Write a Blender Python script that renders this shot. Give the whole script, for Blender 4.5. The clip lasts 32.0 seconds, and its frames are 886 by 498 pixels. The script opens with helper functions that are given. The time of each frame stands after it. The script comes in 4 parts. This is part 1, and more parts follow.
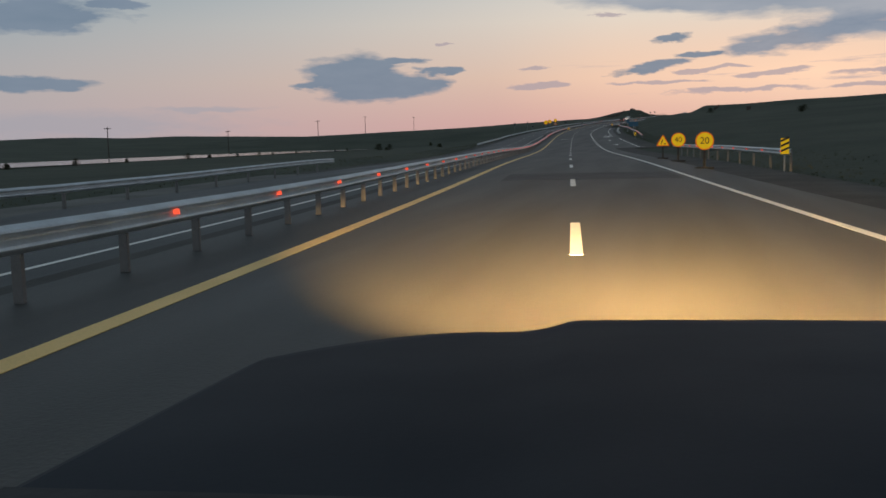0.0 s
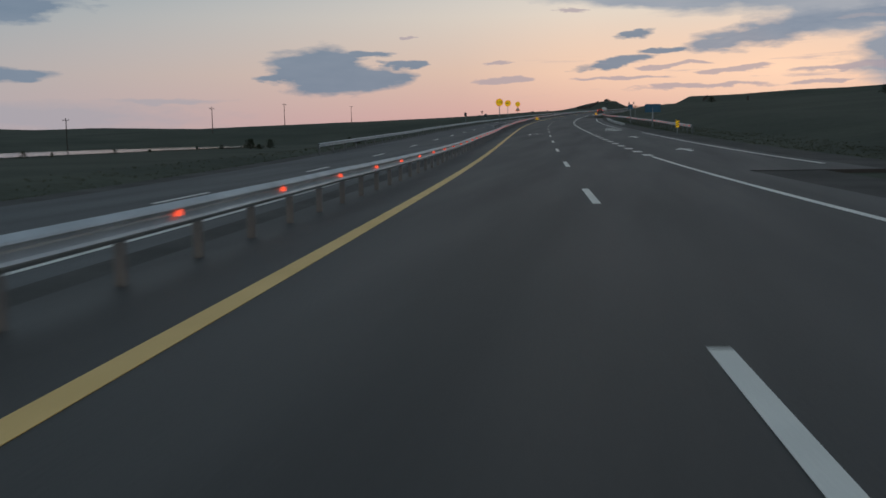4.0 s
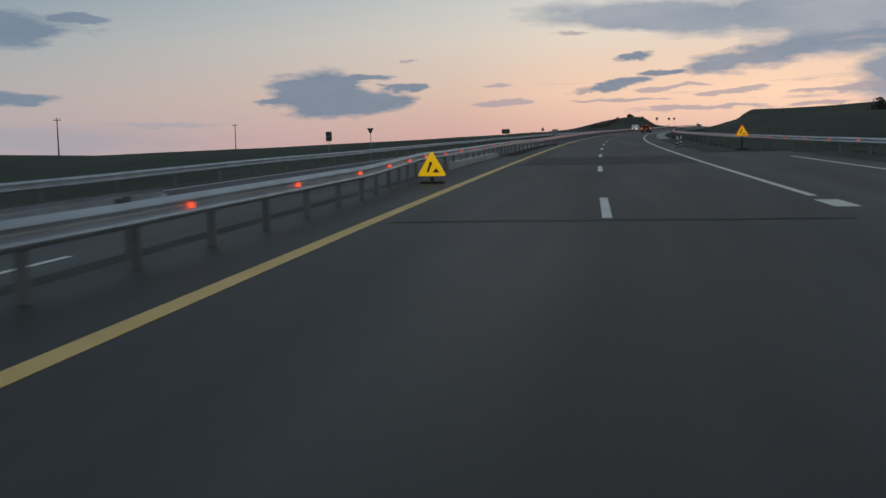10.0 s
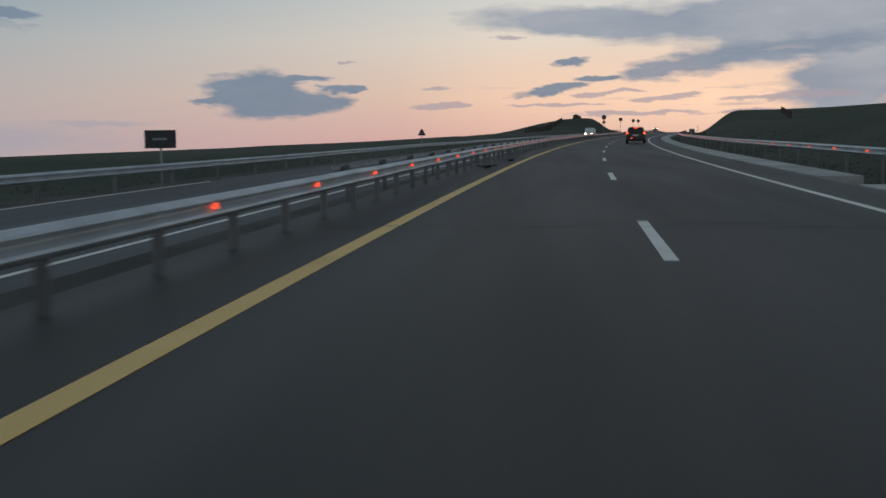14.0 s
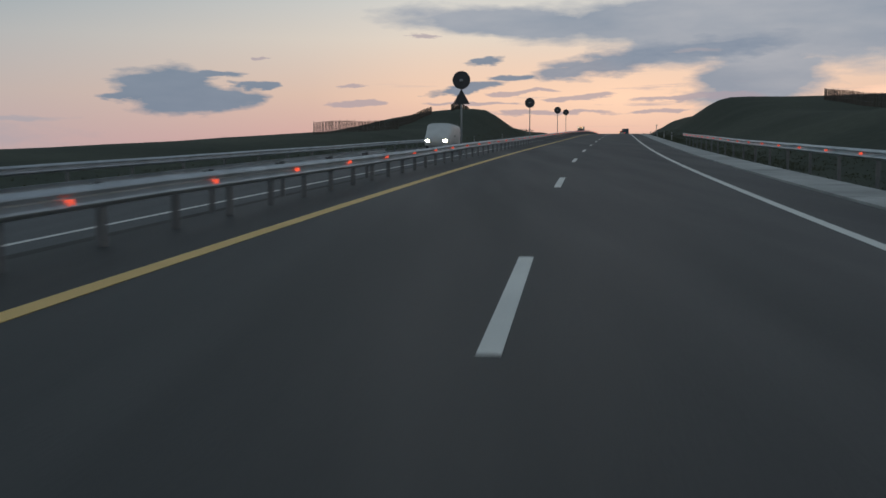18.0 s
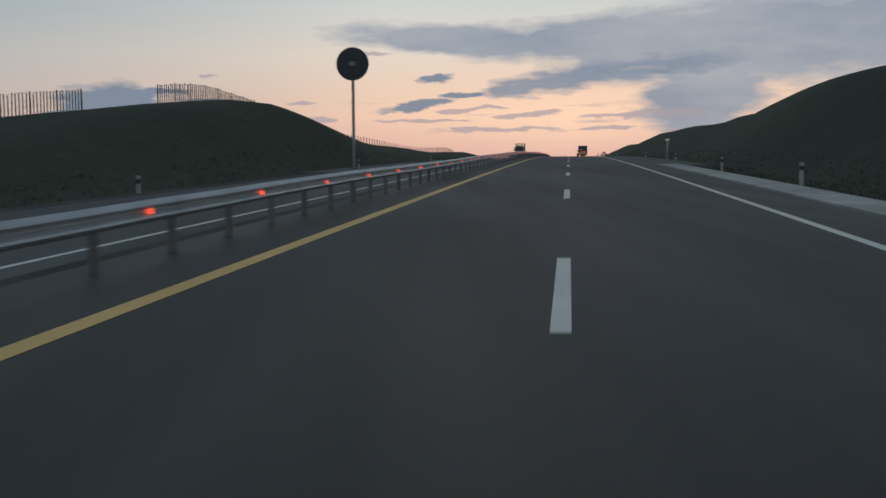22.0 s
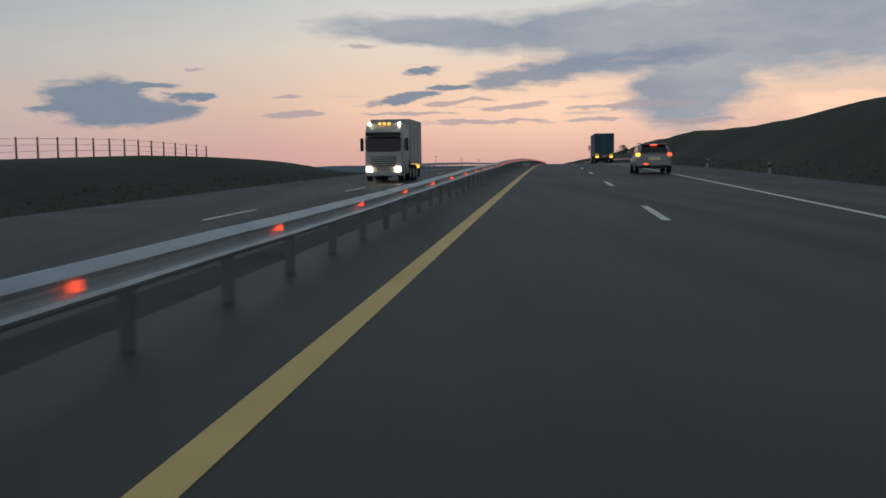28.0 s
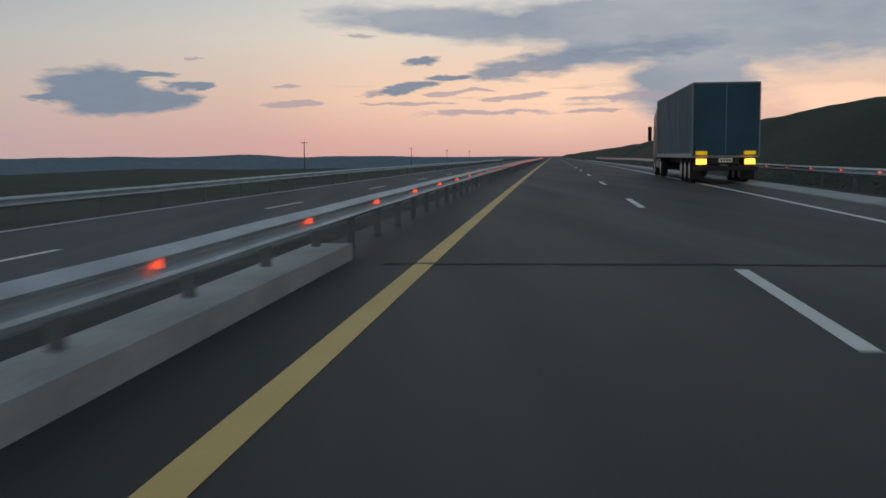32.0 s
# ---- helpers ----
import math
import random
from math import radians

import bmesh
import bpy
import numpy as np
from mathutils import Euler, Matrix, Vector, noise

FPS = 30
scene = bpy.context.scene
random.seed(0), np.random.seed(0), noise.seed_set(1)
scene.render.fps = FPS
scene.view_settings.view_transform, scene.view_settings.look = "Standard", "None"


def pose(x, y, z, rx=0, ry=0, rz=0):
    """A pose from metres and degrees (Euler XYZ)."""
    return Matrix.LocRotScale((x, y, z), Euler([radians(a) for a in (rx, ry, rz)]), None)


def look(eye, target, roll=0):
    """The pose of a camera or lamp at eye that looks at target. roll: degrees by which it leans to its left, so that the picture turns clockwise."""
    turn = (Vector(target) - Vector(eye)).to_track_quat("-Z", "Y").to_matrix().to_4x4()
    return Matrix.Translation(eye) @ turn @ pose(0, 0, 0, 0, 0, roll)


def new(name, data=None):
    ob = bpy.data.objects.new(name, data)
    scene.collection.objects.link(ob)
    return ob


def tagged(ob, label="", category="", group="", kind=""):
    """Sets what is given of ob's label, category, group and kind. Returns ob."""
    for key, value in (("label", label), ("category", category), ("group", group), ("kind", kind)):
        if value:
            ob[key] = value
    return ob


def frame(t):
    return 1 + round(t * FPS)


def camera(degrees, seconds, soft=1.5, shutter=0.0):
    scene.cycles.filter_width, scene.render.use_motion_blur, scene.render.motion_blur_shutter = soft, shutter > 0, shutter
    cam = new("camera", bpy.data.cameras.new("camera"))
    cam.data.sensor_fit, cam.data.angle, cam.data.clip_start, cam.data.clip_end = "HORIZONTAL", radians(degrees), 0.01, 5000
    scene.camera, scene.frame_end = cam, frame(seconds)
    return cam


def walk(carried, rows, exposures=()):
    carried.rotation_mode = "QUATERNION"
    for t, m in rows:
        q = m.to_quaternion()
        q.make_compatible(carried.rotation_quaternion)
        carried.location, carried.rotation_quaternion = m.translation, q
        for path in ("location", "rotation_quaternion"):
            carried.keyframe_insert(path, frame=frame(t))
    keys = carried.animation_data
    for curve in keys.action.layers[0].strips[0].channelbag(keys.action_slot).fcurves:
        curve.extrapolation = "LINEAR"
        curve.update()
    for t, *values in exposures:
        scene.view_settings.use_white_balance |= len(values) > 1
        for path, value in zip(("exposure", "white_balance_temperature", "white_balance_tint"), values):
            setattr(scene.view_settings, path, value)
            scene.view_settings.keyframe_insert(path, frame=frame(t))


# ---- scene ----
# The road is described by metres along it (s) and metres to the right of its yellow line (u).

# ---- the road's alignment: s, heading (degrees, left is positive), slope (per cent) ----
ALIGN = [
    (-300, 4.5, -0.2), (30, 4.5, -0.2), (57, 4.8, 0.4), (70, 4.75, 0.0), (80, 4.7, -0.3), (105, 4.6, -0.3), (130, 4.5, 0.5), (150, 4.45, 1.4), (172, 4.4, 2.1), (225, 4.0, 2.3), (257, 2.9, 2.4),
    (310, 1.1, 2.5), (366, 0.0, 2.65), (388, -0.9, 2.75), (486, -4.9, 2.85), (520, -6.05, 2.85), (544, -7.3, 2.85), (574, -8.6, 3.0),
    (608, -9.05, 3.05), (640, -9.05, 3.1), (690, -9.05, 2.8), (735, -9.0, 2.2), (773, -8.95, 1.75), (840, -8.8, 1.5),
    (863, -8.8, 1.1), (888, -8.9, 0.5), (930, -8.9, 0.1), (1000, -8.9, -0.1), (2600, -8.9, 0.0),
]
S_AXIS = np.arange(-300.0, 2601.0, 1.0)
KERNEL = np.hanning(31) / np.hanning(31).sum()


def smoothed(values):
    padded = np.concatenate([np.full(15, values[0]), values, np.full(15, values[-1])])
    return np.convolve(padded, KERNEL, "valid")


HEAD = smoothed(np.radians(np.interp(S_AXIS, [a[0] for a in ALIGN], [a[1] for a in ALIGN])))
SLOPE = smoothed(np.interp(S_AXIS, [a[0] for a in ALIGN], [a[2] for a in ALIGN]) / 100)
ROAD_X, ROAD_Y, ROAD_Z = np.cumsum(-np.sin(HEAD)), np.cumsum(np.cos(HEAD)), np.cumsum(SLOPE)
ROAD_X -= np.interp(0, S_AXIS, ROAD_X)
ROAD_Y -= np.interp(0, S_AXIS, ROAD_Y)
ROAD_Z -= np.interp(0, S_AXIS, ROAD_Z)


def heading(s):
    return float(np.interp(s, S_AXIS, HEAD))


def at(s, u, dz=0.0):
    h = heading(s)
    return Vector((
        float(np.interp(s, S_AXIS, ROAD_X)) + u * math.cos(h),
        float(np.interp(s, S_AXIS, ROAD_Y)) + u * math.sin(h),
        float(np.interp(s, S_AXIS, ROAD_Z)) + dz))


def stand(s, u, dz=0.0, turn=0.0):
    """The pose of a thing on the road, facing along it."""
    return Matrix.Translation(at(s, u, dz)) @ Matrix.Rotation(heading(s) + radians(turn), 4, "Z")


# ---- the camera: seconds, s, u, yaw, pitch, roll ----
EYE = 1.30
DRIVE = [
    (0, 18.91, 3.47, 12.28, -6.39, -1.30), (0.5, 26.20, 3.15, 12.53, -6.60, -1.44), (1, 34.25, 2.77, 11.73, -6.65, -1.30),
    (1.5, 45.13, 2.02, 11.39, -7.15, -1.17), (2, 57.12, 1.50, 10.76, -7.16, -1.20), (2.5, 68.14, 1.78, 10.51, -7.06, -1.10),
    (3, 77.00, 2.17, 10.25, -6.97, -0.96), (3.5, 93.43, 2.30, 10.09, -6.87, -0.96), (4, 108.37, 2.41, 10.13, -6.78, -0.95),
    (4.5, 124.20, 2.50, 10.21, -6.69, -0.91), (5, 140.46, 2.59, 10.34, -6.60, -0.87), (5.5, 156.72, 2.70, 10.50, -6.55, -0.85),
    (6, 172.50, 2.85, 10.78, -6.51, -0.93), (6.5, 188.56, 3.13, 10.41, -5.76, -0.89), (7, 203.24, 3.42, 10.39, -5.70, -0.89),
    (7.5, 213.94, 3.61, 10.66, -5.68, -0.92), (8, 224.77, 3.76, 10.84, -5.76, -0.93), (8.5, 240.30, 3.94, 10.91, -5.71, -0.94),
    (9, 257.19, 4.05, 11.08, -5.89, -1.06), (9.5, 272.97, 3.77, 10.53, -5.81, -1.05), (10, 287.46, 3.20, 10.14, -5.46, -1.14),
    (10.5, 299.19, 2.33, 10.16, -5.52, -1.18), (11, 310.55, 1.44, 10.96, -5.58, -1.40), (11.5, 323.49, 0.85, 10.86, -5.34, -1.00),
    (12, 337.16, 0.56, 8.44, -5.22, -0.63), (12.5, 351.83, 1.26, 6.02, -5.21, -0.44), (13, 365.86, 2.12, 6.15, -5.10, -0.54),
    (13.5, 376.90, 2.33, 6.46, -5.18, -0.54), (14, 388.10, 2.49, 6.39, -5.36, -0.47), (14.5, 401.91, 2.75, 5.90, -5.40, -0.41),
    (15, 417.39, 3.08, 5.24, -5.37, -0.37), (15.5, 434.04, 3.42, 4.46, -5.29, -0.33), (16, 451.35, 3.73, 3.65, -5.21, -0.30),
    (16.5, 468.83, 3.95, 2.91, -5.18, -0.27), (17, 485.98, 4.04, 2.26, -5.23, -0.24), (17.5, 503.92, 4.00, 1.94, -5.12, -0.24),
    (18, 520.38, 3.97, 1.36, -5.50, -0.12), (18.5, 532.17, 4.04, 0.98, -5.29, -0.01), (19, 543.61, 4.10, 0.00, -5.25, -0.00),
    (19.5, 558.03, 3.94, -0.86, -4.79, 0.01), (20, 573.93, 3.77, -1.40, -4.63, -0.11), (20.5, 591.73, 3.77, -1.79, -4.56, -0.17),
    (21, 608.35, 3.77, -2.02, -4.73, -0.32), (21.5, 620.11, 3.67, -1.43, -4.60, -0.39), (22, 631.29, 3.56, -1.56, -4.51, -0.38),
    (22.5, 644.75, 3.78, -1.71, -4.70, -0.44), (23, 659.27, 4.00, -1.84, -4.81, -0.43), (23.5, 674.82, 3.99, -1.80, -4.87, -0.46),
    (24, 690.41, 3.95, -1.85, -5.06, -0.42), (24.5, 705.12, 3.85, -2.00, -5.18, -0.42), (25, 719.61, 3.64, -2.12, -5.19, -0.45),
    (25.5, 733.77, 3.35, -2.23, -5.19, -0.51), (26, 747.53, 3.01, -2.31, -5.20, -0.60), (26.5, 760.81, 2.65, -2.34, -5.20, -0.69),
    (27, 774.70, 2.30, -2.10, -5.17, -0.79), (27.5, 785.44, 1.86, -1.89, -5.21, -0.93), (28, 796.56, 1.53, -2.24, -4.96, -0.79),
    (28.5, 806.68, 1.45, -2.41, -4.94, -0.69), (29, 816.81, 1.42, -2.05, -4.96, -0.97), (29.5, 828.25, 1.50, -2.15, -4.95, -0.90),
    (30, 840.01, 1.57, -2.27, -4.69, -0.88), (30.5, 851.24, 1.45, -3.03, -5.04, -0.80), (31, 862.67, 1.34, -2.60, -4.97, -0.70),
    (31.5, 874.95, 1.40, -2.59, -5.06, -0.55), (32, 887.53, 1.49, -2.31, -5.52, -0.50),
]
cam = camera(49.5, 32.0, soft=1.6, shutter=0.18)
path_rows = []
DRIVE.insert(1, (0.034, *DRIVE[0][1:]))
for t, s, u, yaw, pitch, roll in DRIVE:
    p = at(s, u, EYE)
    path_rows.append((t, pose(p.x, p.y, p.z, 90 + pitch, 0, yaw) @ pose(0, 0, 0, 0, 0, roll)))
walk(cam, path_rows, [(0, 0.0), (32, 0.0)])


# ---- sky: afterglow of a sun that has set, with drifting clouds ----
world = bpy.data.worlds.new("dusk_sky")
scene.world = world
world.use_nodes = True
wn, wl = world.node_tree.nodes, world.node_tree.links
wn.clear()


def wmath(op, a, b=None, c=None, clamp=False):
    n = wn.new("ShaderNodeMath")
    n.operation, n.use_clamp = op, clamp
    for i, v in enumerate((a, b, c)):
        if v is None:
            continue
        if isinstance(v, (int, float)):
            n.inputs[i].default_value = v
        else:
            wl.new(v, n.inputs[i])
    return n.outputs[0]


def wmix(fac, a, b):
    n = wn.new("ShaderNodeMix")
    n.data_type = "RGBA"
    for sock, v in ((n.inputs[0], fac), (n.inputs[6], a), (n.inputs[7], b)):
        if isinstance(v, tuple):
            sock.default_value = (*v, 1)
        elif isinstance(v, (int, float)):
            sock.default_value = v
        else:
            wl.new(v, sock)
    return n.outputs[2]


tex = wn.new("ShaderNodeTexCoord")
sep = wn.new("ShaderNodeSeparateXYZ")
wl.new(tex.outputs["Generated"], sep.inputs[0])
AZ = wmath("MULTIPLY", wmath("ARCTAN2", sep.outputs[0], sep.outputs[1]), 57.2958)
EL = wmath("MULTIPLY", wmath("ARCSINE", sep.outputs[2]), 57.2958)


def wnoise(sx, sy, detail, offset=0.0, rough=0.55):
    comb = wn.new("ShaderNodeCombineXYZ")
    wl.new(wmath("MULTIPLY", AZ, sx), comb.inputs[0])
    wl.new(wmath("MULTIPLY", EL, sy), comb.inputs[1])
    comb.inputs[2].default_value = offset
    n = wn.new("ShaderNodeTexNoise")
    n.inputs["Scale"].default_value = 1.0
    n.inputs["Detail"].default_value = detail
    n.inputs["Roughness"].default_value = rough
    wl.new(comb.outputs[0], n.inputs["Vector"])
    return wmath("SUBTRACT", n.outputs[0], 0.5)


ramp = wn.new("ShaderNodeValToRGB")
wl.new(wmath("MULTIPLY_ADD", EL, 1 / 40, 0.05, clamp=True), ramp.inputs[0])
stops = [(0.0, (0.62, 0.35, 0.31)), (0.075, (0.70, 0.40, 0.355)), (0.14, (0.80, 0.55, 0.42)), (0.22, (0.78, 0.675, 0.57)),
         (0.31, (0.60, 0.64, 0.635)), (0.55, (0.24, 0.30, 0.36)), (1.0, (0.09, 0.125, 0.17))]
for i, (p, c) in enumerate(stops):
    e = ramp.color_ramp.elements[i] if i < 2 else ramp.color_ramp.elements.new(p)
    e.position, e.color = p, (*c, 1)
# the glow fades to mauve away from where the sun went down
away = wmath("MULTIPLY_ADD", wmath("ABSOLUTE", wmath("SUBTRACT", AZ, 14.0)), 1 / 34, -0.5, clamp=True)
low = wmath("MULTIPLY_ADD", EL, -1 / 9, 1.0, clamp=True)
sky = wmix(wmath("MULTIPLY", away, wmath("MULTIPLY_ADD", low, 0.65, 0.2)), ramp.outputs[0], (0.37, 0.38, 0.42))
cool = wmath("MULTIPLY", wmath("MULTIPLY_ADD", AZ, -1 / 34, -0.05, clamp=True), wmath("MULTIPLY_ADD", EL, 1 / 8, -0.12, clamp=True))
sky = wmix(wmath("MULTIPLY", cool, 0.95), sky, (0.245, 0.33, 0.39))
near_sun = wmath("MULTIPLY", wmath("MULTIPLY_ADD", wmath("ABSOLUTE", wmath("SUBTRACT", AZ, 9.0)), -1 / 18, 1.0, clamp=True),
                 wmath("MULTIPLY_ADD", wmath("ABSOLUTE", wmath("SUBTRACT", EL, 3.4)), -1 / 3.6, 1.0, clamp=True))
sky = wmix(wmath("MULTIPLY", near_sun, 0.85), sky, (1.08, 0.72, 0.50))
AZ_W = wmath("ADD", AZ, wmath("MULTIPLY", wnoise(0.3, 1.0, 5.0, 11.0), 5.0))
EL_W = wmath("ADD", EL, wmath("MULTIPLY", wnoise(0.4, 1.3, 4.0, 21.0), 0.95))
n_wide, n_fine = wnoise(0.2, 0.8, 5.0), wnoise(0.6, 2.4, 7.0, 4.0, 0.62)
n_edge = wmath("ADD", wmath("MULTIPLY", n_wide, 2.6), wmath("MULTIPLY", n_fine, 1.5))


def blob(az, el, ra, re, lean=0.0):
    da = wmath("SUBTRACT", AZ_W, az)
    de = wmath("SUBTRACT", wmath("SUBTRACT", EL_W, el), wmath("MULTIPLY", da, lean))
    r = wmath("SQRT", wmath("ADD", wmath("POWER", wmath("DIVIDE", wmath("ABSOLUTE", da), ra), 2.0),
                            wmath("POWER", wmath("DIVIDE", wmath("ABSOLUTE", de), re), 2.0)))
    return wmath("SUBTRACT", 1.0, r)


def union(blobs, rough, sharp):
    field = blobs[0]
    for b in blobs[1:]:
        field = wmath("MAXIMUM", field, b)
    return wmath("MULTIPLY", wmath("MULTIPLY_ADD", n_edge, rough, field), sharp, clamp=True)


# a wide soft veil towards the right, with a bright gap low in it
veil = union([blob(21, 7.4, 14, 3.2), blob(16.6, 4.3, 4.6, 2.9, 0.1), blob(13.2, 6.4, 6.4, 1.7, 0.06), blob(12, 7.8, 12, 1.6, 0.03), blob(3.5, 7.7, 10, 1.1, -0.05), blob(34, 8.0, 18, 4.2)], 0.26, 2.3)
gap = union([blob(25.2, 3.05, 4.9, 0.95), blob(13.4, 5.9, 1.2, 0.16)], 0.3, 2.4)
veil = wmath("MULTIPLY", veil, wmath("SUBTRACT", 1.0, gap))
folds = wmath("MULTIPLY_ADD", wmath("ADD", wmath("MULTIPLY", n_wide, 1.5), wmath("MULTIPLY", wnoise(0.1, 0.3, 5.0, 51.0, 0.5), 2.6)), 1.0, 0.5, clamp=True)
sky = wmix(wmath("MULTIPLY", veil, 0.93), sky, wmix(folds, (0.255, 0.305, 0.38), (0.375, 0.40, 0.45)))
sky = wmix(wmath("MULTIPLY", gap, 0.9), sky, (1.05, 0.68, 0.49))
# a long slate band that rises into the veil
band = union([blob(5.6, 4.85, 3.6, 0.5, 0.12), blob(9.3, 5.5, 5.6, 0.8, 0.13), blob(14.4, 6.1, 4.6, 0.8, 0.08)], 0.5, 2.0)
sky = wmix(wmath("MULTIPLY", band, 0.9), sky, wmix(wmath("MULTIPLY_ADD", n_fine, 2.2, 0.5, clamp=True), (0.205, 0.255, 0.335), (0.275, 0.315, 0.385)))
# darker, crisper clouds
dark = union([
    blob(-16.8, 3.8, 3.5, 1.75), blob(-15.2, 3.3, 3.4, 1.0), blob(-19.0, 3.35, 2.0, 0.3), blob(-14.3, 4.75, 1.6, 0.3), blob(-12.2, 4.05, 1.4, 0.3),
    blob(0.2, 3.95, 2.4, 0.36, 0.12), blob(2.6, 4.55, 1.3, 0.24, 0.05), blob(1.1, 5.5, 1.9, 0.24, 0.05),
    blob(-34.4, 7.2, 4.8, 1.05), blob(-30.5, 7.9, 1.6, 0.35), blob(-35.2, 3.6, 3.2, 0.5)], 0.3, 3.4)
sky = wmix(wmath("MULTIPLY", dark, 0.92), sky, wmix(wmath("MULTIPLY_ADD", n_wide, 1.6, 0.5, clamp=True), (0.15, 0.212, 0.292), (0.22, 0.275, 0.352)))
streaks = union([
    blob(4.5, 2.5, 4.5, 0.2, 0.02), blob(13.5, 3.3, 4.0, 0.22, 0.05), blob(3.5, 3.75, 1.6, 0.13, 0.08), blob(17, 2.4, 3.0, 0.2),
    blob(0.4, 3.1, 3.3, 0.14), blob(6.7, 3.4, 2.5, 0.17, 0.06), blob(11, 2.65, 2.1, 0.17, 0.03), blob(-6.8, 3.05, 1.5, 0.2, 0.04),
    blob(-6.3, 4.1, 1.0, 0.1, 0.1), blob(-11.8, 5.65, 0.5, 0.12), blob(-2.4, 7.0, 1.2, 0.14)], 0.6, 3.2)
bank = union([blob(-33, 1.3, 11, 1.0), blob(-26, 2.1, 4, 0.2)], 0.35, 1.6)
sky = wmix(wmath("MULTIPLY", bank, 0.6), sky, (0.36, 0.36, 0.41))
sky = wmix(wmath("MULTIPLY", streaks, 0.75), sky, (0.40, 0.34, 0.38))
wisps = wmath("MULTIPLY", wmath("MULTIPLY_ADD", wnoise(0.15, 2.1, 7.0, 33.0, 0.6), 9.0, -0.9, clamp=True),
              wmath("MULTIPLY", wmath("MULTIPLY_ADD", wmath("ABSOLUTE", wmath("SUBTRACT", AZ, 9.0)), -1 / 6, 2.6, clamp=True),
                    wmath("MULTIPLY_ADD", wmath("ABSOLUTE", wmath("SUBTRACT", EL, 3.4)), -0.8, 1.5, clamp=True)))
sky = wmix(wmath("MULTIPLY", wisps, 0.62), sky, (0.42, 0.36, 0.40))
# physical sky for the dome far from the glow
nishita = wn.new("ShaderNodeTexSky")
nishita.sky_type, nishita.sun_disc = "NISHITA", False
nishita.sun_elevation, nishita.sun_rotation = radians(0.6), radians(12)
high = wmath("MULTIPLY_ADD", EL, 1 / 50, -0.3, clamp=True)
sky = wmix(wmath("MULTIPLY", high, 0.12), sky, nishita.outputs[0])
back = wn.new("ShaderNodeBackground")
back.inputs["Strength"].default_value = 1.0
wl.new(sky, back.inputs["Color"])
wl.new(back.outputs[0], wn.new("ShaderNodeOutputWorld").inputs["Surface"])


